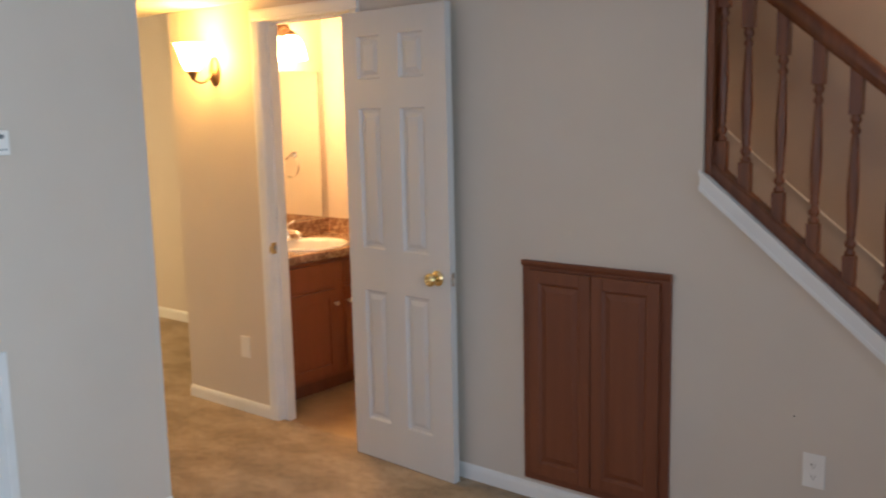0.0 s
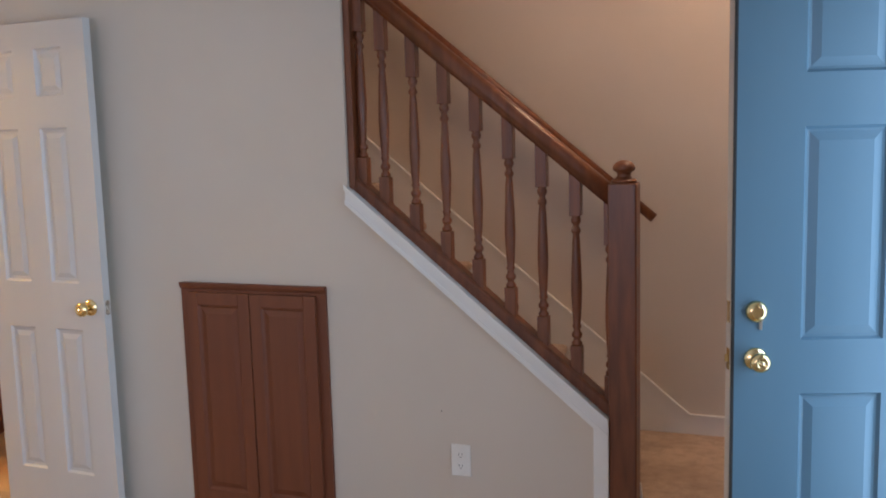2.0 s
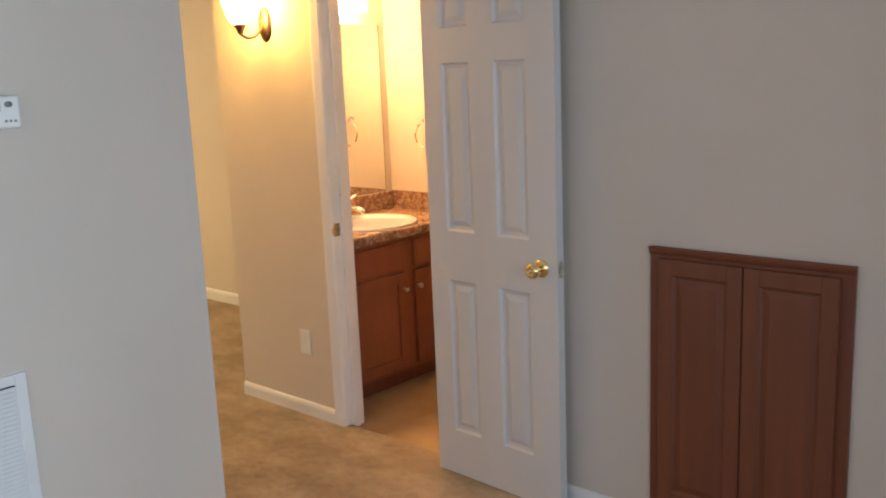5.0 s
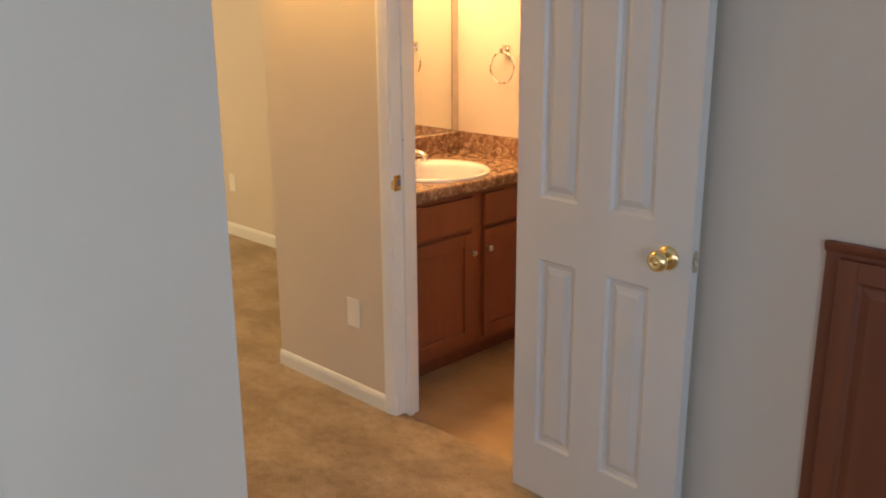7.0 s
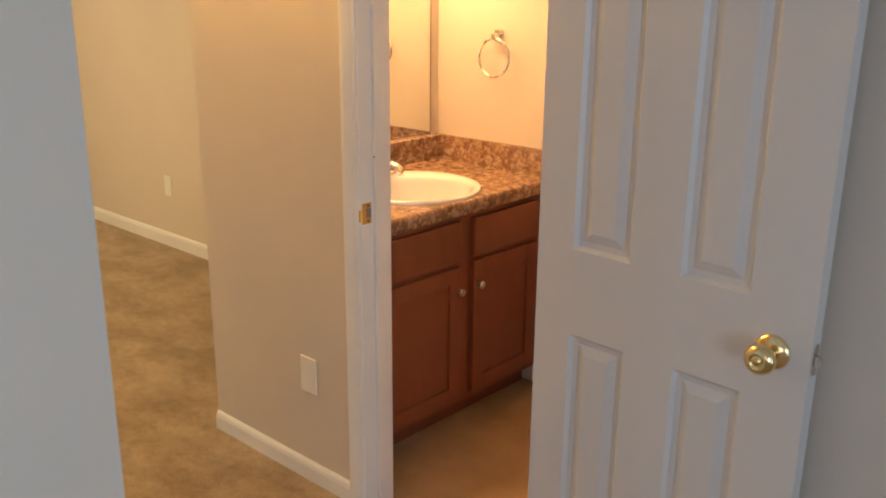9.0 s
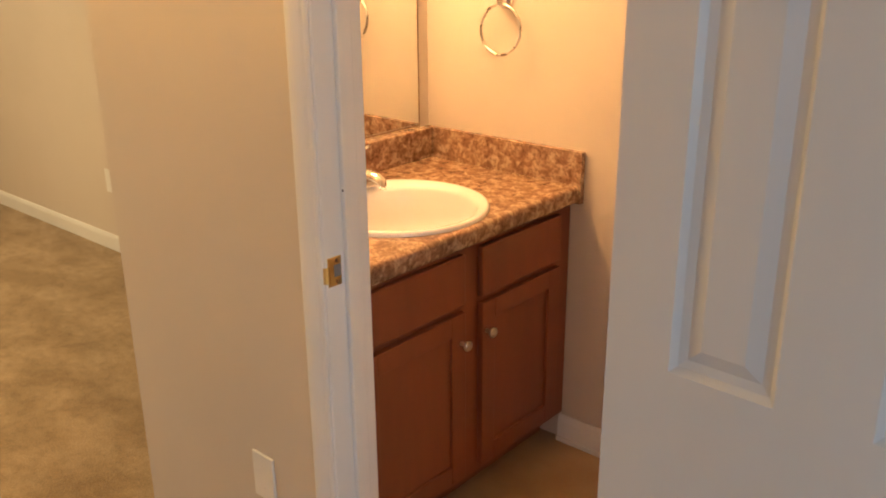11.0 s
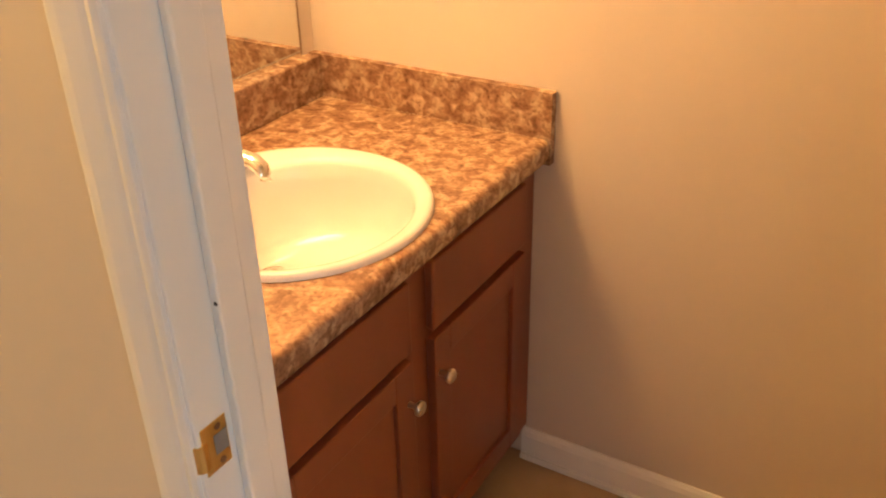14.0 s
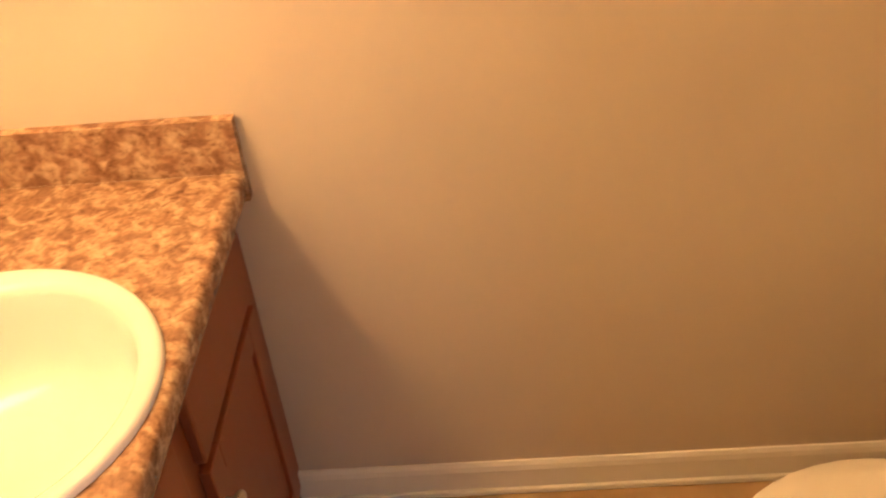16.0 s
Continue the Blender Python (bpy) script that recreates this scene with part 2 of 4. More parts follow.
# ---- the plan ----
WY, WB = 3.30, 3.405            # stair and hall wall: face and back
BACK = 4.385                    # rear wall of stairs, bathroom and side room
LX = -2.845                     # left wall's face
RX = 1.15                       # east wall's face
SY = -2.55                      # south wall's face
HALL_Y = 2.33                   # corner of the hall
DOOR_L, DOOR_R, DOOR_T = -3.317, -2.70, 2.045
BATH_L, BATH_R = -4.032, -2.05
TOP = 2.62
PILE = 0.02                     # top of the carpet
HALL_TOP = 2.15

# floors and ceilings
structure("floor", boxes(((-8.2, SY - 0.12, -0.1), (RX + 0.12, WY + 0.03, PILE)), ((-8.2, WY + 0.03, -0.1), (-4.07, BACK + 0.1, PILE)), ((-2.05, WY + 0.03, -0.1), (RX + 0.12, BACK + 0.1, PILE))), CARPET,
          "tan cut-pile carpet with vacuum marks over the whole floor", "carpet")
structure("bathroom_floor", boxes(((-4.07, WY + 0.03, -0.1), (-2.05, BACK + 0.1, -0.004))), VINYL, "tan mottled vinyl floor of the small bathroom", "floor")
structure("ceiling", boxes(((LX, SY - 0.12, TOP), (RX + 0.12, WB, TOP + 0.1))), CEIL, "off-white textured living room ceiling", "ceiling")
structure("stair_ceiling", boxes(((-2.05, WB, 3.4), (RX + 0.12, BACK + 0.1, 3.5))), CEIL, "off-white ceiling above the stairs", "ceiling")
structure("hall_ceiling", boxes(((-4.4, HALL_Y - 0.12, HALL_TOP), (LX - 0.115, WY, HALL_TOP + 0.08))), CEIL, "low white hall ceiling lit by the sconce", "ceiling")
structure("side_room_ceiling", boxes(((-8.2, 0.2, 2.4), (-4.4, BACK + 0.1, 2.5))), CEIL, "off-white side room ceiling", "ceiling")
structure("bathroom_ceiling", boxes(((-4.07, WB, 2.4), (-2.05, BACK + 0.1, 2.5))), CEIL, "white bathroom ceiling", "ceiling")

# the wall of stairs, closet, bathroom door and sconce
KX0, KX1 = -1.051, -0.128       # the sloping knee wall


def knee(x):
    return 0.598 + 0.842 * (-0.134 - x)


bm = boxes(((-4.07, WY, 0), (DOOR_L - 0.018, WB, TOP)), ((DOOR_L - 0.018, WY, DOOR_T + 0.018), (DOOR_R + 0.018, WB, TOP)),
           ((DOOR_R + 0.018, WY, 0), (-1.760, WB, TOP)), ((-1.760, WY, 0), (-1.175, WB, 0.125)), ((-1.760, WY, 0.985), (-1.175, WB, TOP)), ((-1.175, WY, 0), (KX0, WB, TOP)))
join(bm, prism([(KX0, 0), (KX1, 0), (KX1, knee(KX1) - 0.012), (KX0, knee(KX0) - 0.012)], "y", WY, WB))
structure("wall_north", bm, PAINT, "greige painted wall with closet opening and sloping stair knee wall", "wall")
structure("wall_stair_upper", boxes(((LX, WY, TOP), (RX + 0.12, WB, 3.4))), PAINT, "greige wall above the stair opening", "wall")
structure("wall_rear", boxes(((-8.2, BACK, 0), (RX + 0.12, BACK + 0.115, 3.4))), PAINT, "greige rear wall of stairs, bathroom and side room", "wall")
structure("wall_west", boxes(((LX - 0.115, SY - 0.12, 0), (LX, HALL_Y, TOP)), ((LX - 0.115, HALL_Y, HALL_TOP), (LX, WY, TOP))), PAINT,
          "greige wall beside the hall with a header over the hall opening", "wall")
structure("wall_hall_south", boxes(((-4.4, HALL_Y - 0.115, 0), (LX - 0.115, HALL_Y, 2.4))), PAINT, "greige south wall of the hall", "wall")
structure("wall_south", boxes(((LX, SY - 0.12, 0), (-1.75, SY, TOP)), ((0.55, SY - 0.12, 0), (RX + 0.12, SY, TOP)), ((-1.75, SY - 0.12, 0), (0.55, SY, 0.65)), ((-1.75, SY - 0.12, 2.05), (0.55, SY, TOP))), PAINT,
          "greige south wall with an added wide window opening", "wall")
structure("wall_east", boxes(((RX, SY, 0), (RX + 0.12, -0.80, TOP)), ((RX, 1.20, 0), (RX + 0.12, 2.46, TOP)), ((RX, -0.80, 0), (RX + 0.12, 1.20, 0.65)), ((RX, -0.80, 2.05), (RX + 0.12, 1.20, TOP)),
                            ((RX, 2.46, 2.06), (RX + 0.12, 3.39, TOP)), ((RX, 3.39, 0), (RX + 0.12, BACK, 3.4))), PAINT,
          "greige east wall with front door opening and an added window opening", "wall")
structure("wall_bathroom_west", boxes(((-4.07, WB, 0), (BATH_L, BACK, 2.4))), PAINT, "cream bathroom wall behind the mirror", "wall")
structure("wall_bathroom_east", boxes(((BATH_R, WB, 0), (BATH_R + 0.1, BACK, 3.4))), PAINT, "cream bathroom wall behind the toilet", "wall")
structure("wall_side_room_west", boxes(((-8.2, 0.2, 0), (-8.09, BACK, 2.4))), PAINT, "tan side room wall", "wall")
structure("wall_side_room_south", boxes(((-8.09, 0.2, 0), (-4.4, 0.315, 2.4))), PAINT, "tan south wall of the side room", "wall")
structure("wall_side_room_east", boxes(((-4.4, 0.2, 0), (-4.285, HALL_Y - 0.115, 2.4))), PAINT, "tan east wall of the side room", "wall")
structure("wall_side_room_header", boxes(((-4.4, HALL_Y, HALL_TOP + 0.08), (-4.3, WY, 2.4)), ((-4.17, WY, 2.4), (-4.07, BACK, 2.5))), PAINT, "tan wall strip between hall and side room ceilings", "wall")
structure("ground", boxes(((-60, -60, -0.6), (60, 60, -0.15))), OUTDOOR, "grass and soil outside the house", "ground")


def baseboard(name, x0, y0, x1, y1, nx, ny, z=0.0, height=0.085):
    """A baseboard with an eased top along a wall, on the side to which (nx, ny) points."""
    a, b, n = Vector((x0, y0, 0)), Vector((x1, y1, 0)), Vector((nx, ny, 0))
    bm = bmesh.new()
    prof = [(0, 0), (0.013, 0), (0.013, height - 0.02), (0.010, height - 0.008), (0.005, height), (0, height)]
    one = [bm.verts.new(a + n * d + Vector((0, 0, z + h))) for d, h in prof]
    two = [bm.verts.new(b + n * d + Vector((0, 0, z + h))) for d, h in prof]
    bm.faces.new(one)
    bm.faces.new(two)
    for k in range(len(prof)):
        q = (k + 1) % len(prof)
        bm.faces.new((one[k], one[q], two[q], two[k]))
    bmesh.ops.recalc_face_normals(bm, faces=bm.faces)
    return structure(name, bm, TRIM, "white painted baseboard along the wall", "baseboard")


baseboard("baseboard_hall", -4.07, WY, -3.372, WY, 0, -1)
baseboard("baseboard_living", -2.635, WY, KX1 - 0.055, WY, 0, -1)
baseboard("baseboard_side_room", -8.09, BACK, -4.07, BACK, 0, -1, height=0.10)
baseboard("baseboard_bathroom", -3.49, BACK, BATH_R, BACK, 0, -1, -0.004, 0.088)
baseboard("baseboard_bathroom_east", BATH_R, WB, BATH_R, BACK, -1, 0, -0.004, 0.088)
baseboard("baseboard_west", LX, SY, LX, HALL_Y, 1, 0)
baseboard("baseboard_corner", -4.07, WY, -4.07, BACK, -1, 0)
structure("baseboard_shoe", boxes(((-3.49, BACK - 0.022, -0.004), (BATH_R, BACK - 0.013, 0.012)), bevel=0.003), TRIM, "white shoe moulding at the bathroom floor", "trim")

# ---- bathroom door ----
frame_ob = tagged(thing("door_1", pose(0, 0, 0), "white painted bathroom door frame with profiled casing", "door frame"), kind="structure")
part("jamb", boxes(((DOOR_L - 0.018, WY - 0.004, 0), (DOOR_L, WB + 0.004, DOOR_T)), bevel=0.002), TRIM, frame_ob)
part("jamb", boxes(((DOOR_R, WY - 0.004, 0), (DOOR_R + 0.018, WB + 0.004, DOOR_T)), bevel=0.002), TRIM, frame_ob)
part("head_jamb", boxes(((DOOR_L - 0.018, WY - 0.004, DOOR_T), (DOOR_R + 0.018, WB + 0.004, DOOR_T + 0.018)), bevel=0.002), TRIM, frame_ob)
part("door_stop", boxes(((DOOR_L, WY + 0.042, 0), (DOOR_L + 0.012, WY + 0.078, DOOR_T)), bevel=0.003), TRIM, frame_ob)
part("door_stop", boxes(((DOOR_R - 0.012, WY + 0.042, 0), (DOOR_R, WY + 0.078, DOOR_T)), bevel=0.003), TRIM, frame_ob)
part("door_stop", boxes(((DOOR_L + 0.012, WY + 0.042, DOOR_T - 0.012), (DOOR_R - 0.012, WY + 0.078, DOOR_T)), bevel=0.003), TRIM, frame_ob)
CASING = [(0.004, 0), (0.004, 0.009), (0.010, 0.0115), (0.016, 0.010), (0.022, 0.0125), (0.042, 0.0165), (0.052, 0.0165), (0.058, 0.014), (0.058, 0)]


def casing_upright(x, way, face, out, top):
    """A profiled casing beside an opening: its profile goes from the opening outwards."""
    outline = [(x + way * u, face + out * d) for u, d in CASING]
    return prism(outline, "z", 0.0, top)


for face, out in ((WY, -1), (WB, 1)):
    part("casing", casing_upright(DOOR_L, -1, face, out, DOOR_T + 0.003), TRIM, frame_ob)
    part("casing", casing_upright(DOOR_R, 1, face, out, DOOR_T + 0.003), TRIM, frame_ob)
    part("head_casing", prism([(face + out * d, DOOR_T + u) for u, d in CASING], "x", DOOR_L - 0.058, DOOR_R + 0.058), TRIM, frame_ob)


def strike_plate():
    one = thing("strike_plate", pose(DOOR_L, 3.317, 0.927), "small brass strike plate screwed to the door jamb", "strike plate")
    part("plate", boxes(((0.000, -0.016, -0.029), (0.0016, 0.018, 0.029)), bevel=0.0006), BRASS, one)
    curl = [(0.0016, -0.010), (0.0022, -0.016), (0.0005, -0.0205), (-0.004, -0.0235), (-0.008, -0.0240), (-0.008, -0.0225), (-0.004, -0.0220), (-0.0005, -0.0190), (0.0004, -0.0155), (0.0004, -0.010)]
    part("lip", prism(curl, "z", -0.021, 0.012), BRASS, one, "curled brass lip")
    part("latch_hole", boxes(((0.0014, -0.001, -0.011), (0.0021, 0.0165, 0.013))), GREYPLASTIC, one, "dark latch opening")
    for z in (-0.021, 0.021):
        part("screw", lathe([(0.0042, 0), (0.0036, 0.0008), (0, 0.001)], pose(0.0016, 0.006, z, 0, 90, 0), 12), BRONZE, one)
    return one


strike_plate()
tagged(new("jamb_mark", mesh_of("jamb_mark", lathe([(0.0025, 0), (0.002, 0.0006), (0, 0.0008)], pose(DOOR_L + 0.008, 3.3415, 1.080, 90, 0, 0), 10), SLOT)), "small dark nail hole in the door jamb", "nail hole")


def six_panel(leaf, width, height, thick, columns, rows, material_, steps):
    """Stiles, rails and panels of a six-panel leaf: front at y = 0, hinge side at x = 0."""
    xs = [0, *[v for c in columns for v in c], width]
    for n in range(0, len(xs), 2):
        part("stile", boxes(((xs[n], 0, 0), (xs[n + 1], thick, height))), material_, leaf)
    zs = [0, *[v for r in rows for v in r], height]
    for c in columns:
        for n in range(0, len(zs), 2):
            part("rail", boxes(((c[0], 0, zs[n]), (c[1], thick, zs[n + 1]))), material_, leaf)
        for r in rows:
            part("panel", raised_panel(c[0], c[1], r[0], r[1], steps, thick - 0.002), material_, leaf)


def knob_set(parent, x, z, material_, face=0.0, keyed=False, way=-1):
    """A round door knob with its rose, on the face at y."""
    m = pose(x, face, z, 90 if way < 0 else -90, 0, 0)
    part("rose", lathe([(0.033, 0), (0.033, 0.003), (0.029, 0.008), (0.016, 0.011), (0.013, 0.012)], m, 32), material_, parent, "round brass rose")
    part("knob", lathe([(0.012, 0.010), (0.0115, 0.026), (0.016, 0.030), (0.0255, 0.038), (0.0285, 0.047), (0.0265, 0.056), (0.020, 0.061), (0.0135, 0.0635), (0.0115, 0.0615), (0.007, 0.0605), (0.006, 0.0640), (0, 0.0645)], m, 32), material_, parent, "polished brass door knob")
    if keyed:
        part("keyhole", boxes(((x - 0.0015, face - 0.0655, z - 0.005), (x + 0.0015, face - 0.063, z + 0.005))), SLOT, parent)


STEPS = [(0, 0), (0.008, 0.0085), (0.020, 0.0105), (0.040, 0.0025), (0.042, 0.0025)]
LEAF_W = 0.602
bath_leaf = thing("door", pose(-2.681, 3.227, 0.024, 0, 0, -2.5), "white six-panel bathroom door standing wide open", "door")
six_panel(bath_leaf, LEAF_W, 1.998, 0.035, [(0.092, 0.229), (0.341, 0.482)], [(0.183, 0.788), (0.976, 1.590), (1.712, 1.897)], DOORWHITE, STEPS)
knob_set(bath_leaf, 0.534, 0.883, BRASS)
part("pin_hole", lathe([(0.0028, 0), (0.0024, 0.0005), (0, 0.0006)], pose(0.534, -0.0075, 0.883 + 0.0235, 68, 0, 0), 10), SLOT, bath_leaf)
part("knob_back", lathe([(0.032, 0), (0.029, 0.008), (0.012, 0.012), (0.012, 0.026), (0.027, 0.038), (0.02, 0.050), (0, 0.051)], pose(0.534, 0.035, 0.883, -90, 0, 0), 24), BRASS, bath_leaf, "polished brass door knob")
part("latch_plate", boxes(((LEAF_W, 0.006, 0.854), (LEAF_W + 0.0015, 0.029, 0.912)), bevel=0.0005), NICKEL, bath_leaf, "small steel latch plate")
part("latch_bolt", prism([(LEAF_W + 0.0005, 0.011), (LEAF_W + 0.0125, 0.011), (LEAF_W + 0.0125, 0.014), (LEAF_W + 0.0005, 0.024)], "z", 0.874, 0.892), NICKEL, bath_leaf)
for z in (0.2, 1.0, 1.8):
    part("hinge", lathe([(0.006, -0.045), (0.006, 0.045)], pose(-0.004, 0.036, z), 12), BRASS, bath_leaf, "brass butt hinge")

# ---- closet under the stairs ----


def closet():
    one = thing("closet_doors", pose(-1.777, WY, 0.104), "dark brown wooden closet with two closed panelled doors", "closet")
    w, h = 0.626, 0.903
    part("frame", boxes(((0, -0.014, 0), (0.045, 0.05, h)), ((w - 0.045, -0.014, 0), (w, 0.05, h)), ((0.045, -0.014, h - 0.042), (w - 0.045, 0.05, h)), ((0.045, -0.014, 0), (w - 0.045, 0.05, 0.045))), CLOSETWOOD, one)
    part("moulding", prism([(-0.0145, h + 0.001), (-0.024, h + 0.001), (-0.022, h - 0.010), (-0.018, h - 0.020), (-0.0145, h - 0.024)], "x", -0.003, w + 0.003), CLOSETWOOD, one)
    # Near-black sheet puts the shade of the door gaps into colour.
    part("back", boxes(((0.03, 0.04, 0.03), (w - 0.03, 0.06, h - 0.03))), DARK, one)
    half = w / 2
    for a, b in ((0.036, half - 0.002), (half + 0.002, w - 0.036)):
        door = part("closet_door", boxes(((a + 0.046, -0.0165, 0.082), (b - 0.046, -0.0145, h - 0.082))), CLOSETWOOD, one)
        for lo, hi in (((a, -0.033, 0.034), (a + 0.048, -0.0145, h - 0.034)), ((b - 0.048, -0.033, 0.034), (b, -0.0145, h - 0.034))):
            part("stile", boxes((lo, hi), bevel=0.0025), CLOSETWOOD, door)
        for lo, hi in (((a + 0.048, -0.033, 0.034), (b - 0.048, -0.0145, 0.084)), ((a + 0.048, -0.033, h - 0.084), (b - 0.048, -0.0145, h - 0.034))):
            part("rail", boxes((lo, hi), bevel=0.0025), CLOSETWOOD, door)
        panel = raised_panel(a + 0.046, b - 0.046, 0.082, h - 0.082, [(0, 0.0), (0.006, 0.008), (0.012, 0.010), (0.034, 0.0045)], 0.0155)
        panel.transform(Matrix.Translation((0, -0.0325, 0)))
        part("panel", panel, CLOSETWOOD, door)
    return one


closet()

# ---- stairs ----
RUN, RISE, LAND = 0.225, 0.187, 0.205
stairs = tagged(thing("staircase", pose(0, 0, 0), "carpeted stairs rising behind a wooden railing", "stairs"), kind="structure")


def step_mesh(x0, x1, top, bottom):
    """One carpeted step: a rounded nosing over its riser."""
    r = 0.022
    nose = [(x1 + 0.018 - r + r * math.sin(a), top - r + r * math.cos(a)) for a in [k * math.pi / 8 for k in range(9)]]
    return prism([(x0, top), *nose, (x1, top - 2 * r), (x1, bottom), (x0, bottom)], "y", WB + 0.001, BACK - 0.014)


# Landing and steps take the carpet's paler, painted-light colour.
part("landing", boxes(((-0.27, WB + 0.001, 0.001), (RX - 0.001, BACK - 0.001, LAND)), ((KX1 + 0.10, WY + 0.02, 0.001), (0.75, WB + 0.001, LAND)), bevel=0.0), LITCARPET, stairs, "carpeted landing at the foot of the stairs")
for k in range(8):
    x1 = -0.29 - RUN * k
    if x1 < -1.95:
        break
    part("step", step_mesh(max(x1 - RUN - 0.02, -1.94), x1, LAND + RISE * (k + 1), LAND + RISE * k - (0 if k == 0 else 0.02)), LITCARPET, stairs)
bm = prism([(RX - 0.3, LAND), (RX - 0.3, 0.294), (0.047, 0.294), (-1.94, 0.294 + 0.825 * 1.987), (-1.94, LAND + 0.85 * 1.55), (-0.35, LAND)], "y", BACK - 0.014, BACK - 0.0005)
part("skirt_board", bm, TRIM, stairs, "white painted skirt board up the wall")
bm = prism([(0.047, 0.294), (-1.94, 0.294 + 0.825 * 1.987), (-1.94, 0.281 + 0.825 * 1.987), (0.047, 0.281), (RX - 0.3, 0.281), (RX - 0.3, 0.294)], "y", BACK - 0.020, BACK - 0.014)
part("skirt_cap", bm, TRIM, stairs)
part("inner_skirt", prism([(KX1, LAND), (KX1, knee(KX1) - 0.05), (KX0, knee(KX0) - 0.05), (KX0 - 0.6, knee(KX0) + 0.45), (KX0 - 0.6, LAND), (-0.4, LAND)], "y", WB + 0.0005, WB + 0.013), TRIM, stairs)

# white cap trim of the knee wall
trim_ob = tagged(thing("knee_wall_trim", pose(0, 0, 0), "white painted trim along the sloping knee wall", "trim"), kind="structure")
part("slope_trim", prism([(KX0 - 0.004, knee(KX0) + 0.002), (KX1 + 0.002, knee(KX1) - 0.002), (KX1 + 0.002, knee(KX1) - 0.064), (KX1 - 0.048, knee(KX1) - 0.070 + 0.042), (KX0 - 0.004, knee(KX0) - 0.062)], "y", WY - 0.013, WY - 0.0005), TRIM, trim_ob)
part("slope_bead", prism([(KX0 - 0.006, knee(KX0) + 0.008), (KX1 + 0.002, knee(KX1) + 0.004), (KX1 + 0.002, knee(KX1) - 0.014), (KX0 - 0.006, knee(KX0) - 0.010)], "y", WY - 0.020, WY - 0.013), TRIM, trim_ob)
part("lower_bead", prism([(KX0 - 0.005, knee(KX0) - 0.046), (KX1 + 0.0025, knee(KX1) - 0.048), (KX1 + 0.0025, knee(KX1) - 0.062), (KX0 - 0.005, knee(KX0) - 0.061)], "y", WY - 0.018, WY - 0.0125), TRIM, trim_ob)
part("end_trim", boxes(((KX1 - 0.048, WY - 0.0125, 0.0), (KX1 + 0.0015, WY - 0.0005, knee(KX1) - 0.03)), bevel=0.002), TRIM, trim_ob)
part("cap_board", prism([(KX0, knee(KX0) + 0.0), (KX1, knee(KX1) + 0.0), (KX1, knee(KX1) - 0.0125), (KX0, knee(KX0) - 0.0125)], "y", WY - 0.0004, WB + 0.012), TRIM, trim_ob)

part("end_return", prism([(KX1 + 0.055, LAND), (KX1 + 0.104, LAND), (KX1 + 0.104, LAND + 0.045), (KX1 + 0.098, LAND + 0.075), (KX1 + 0.092, LAND + 0.135), (KX1 + 0.055, LAND + 0.150)], "y", WB + 0.001, WB + 0.014), TRIM, trim_ob)

RY = 3.355                      # middle of the railing
railing = thing("stair_railing", pose(0, 0, 0), "stained oak stair railing with turned balusters and newel post", "stair railing")


def slope_bar(x0, x1, low, profile, smooth=False):
    """A bar along the stair slope; profile of (y, height)."""
    bm = bmesh.new()
    rows = [[bm.verts.new((x, RY + y, knee(x) + low + h)) for y, h in profile] for x in (x0, x1)]
    bm.faces.new(rows[0])
    bm.faces.new(rows[1])
    n = len(profile)
    for k in range(n):
        bm.faces.new((rows[0][k], rows[0][(k + 1) % n], rows[1][(k + 1) % n], rows[1][k])).smooth = smooth
    bmesh.ops.recalc_face_normals(bm, faces=bm.faces)
    return bm


part("handrail", slope_bar(KX0 + 0.03, KX1 + 0.012, 0.705, [(-0.020, 0), (0.020, 0), (0.021, 0.012), (0.030, 0.022), (0.032, 0.040), (0.028, 0.062), (0.017, 0.075), (0, 0.079), (-0.017, 0.075), (-0.028, 0.062), (-0.032, 0.040), (-0.030, 0.022), (-0.021, 0.012)], True), OAK, railing)
part("bottom_rail", slope_bar(KX0 + 0.005, KX1 + 0.012, 0.001, [(-0.034, 0), (0.034, 0), (0.034, 0.040), (0.026, 0.052), (-0.026, 0.052), (-0.034, 0.040)]), OAK, railing)
part("half_post", boxes(((KX0 + 0.001, RY - 0.042, knee(KX0) - 0.01), (KX0 + 0.026, RY + 0.042, TOP - 0.05)), bevel=0.003), OAK, railing)


def baluster(x):
    """A turned baluster between square ends that follow the slope."""
    s, low, high = 0.0190, knee(x) + 0.046, knee(x) + 0.712
    t0, t1 = low + 0.092, high - 0.134
    span = t1 - t0
    bm = boxes(((-s, -s, low - 0.016), (s, s, t0)), ((-s, -s, t1), (s, s, high + 0.016)), bevel=0.0015)
    prof = [(0.0150, 0.0), (0.0155, 0.010), (0.0105, 0.018), (0.0105, 0.024), (0.0150, 0.032), (0.0155, 0.040), (0.0105, 0.050), (0.0100, 0.058), (0.0135, 0.066), (0.0110, 0.074), (0.0125, 0.095), (0.0155, 0.16), (0.0165, 0.20),
            (0.0150, 0.26), (0.0115, span - 0.085), (0.0095, span - 0.062), (0.0135, span - 0.055), (0.0140, span - 0.047), (0.0095, span - 0.038), (0.0095, span - 0.030), (0.0145, span - 0.021), (0.0150, span - 0.012), (0.0120, span - 0.004), (0.0145, span)]
    join(bm, lathe([(1.14 * r, z) for r, z in prof], Matrix.Translation((0, 0, t0)), 16))
    bm.transform(Matrix.Translation((x, RY, 0)))
    return bm


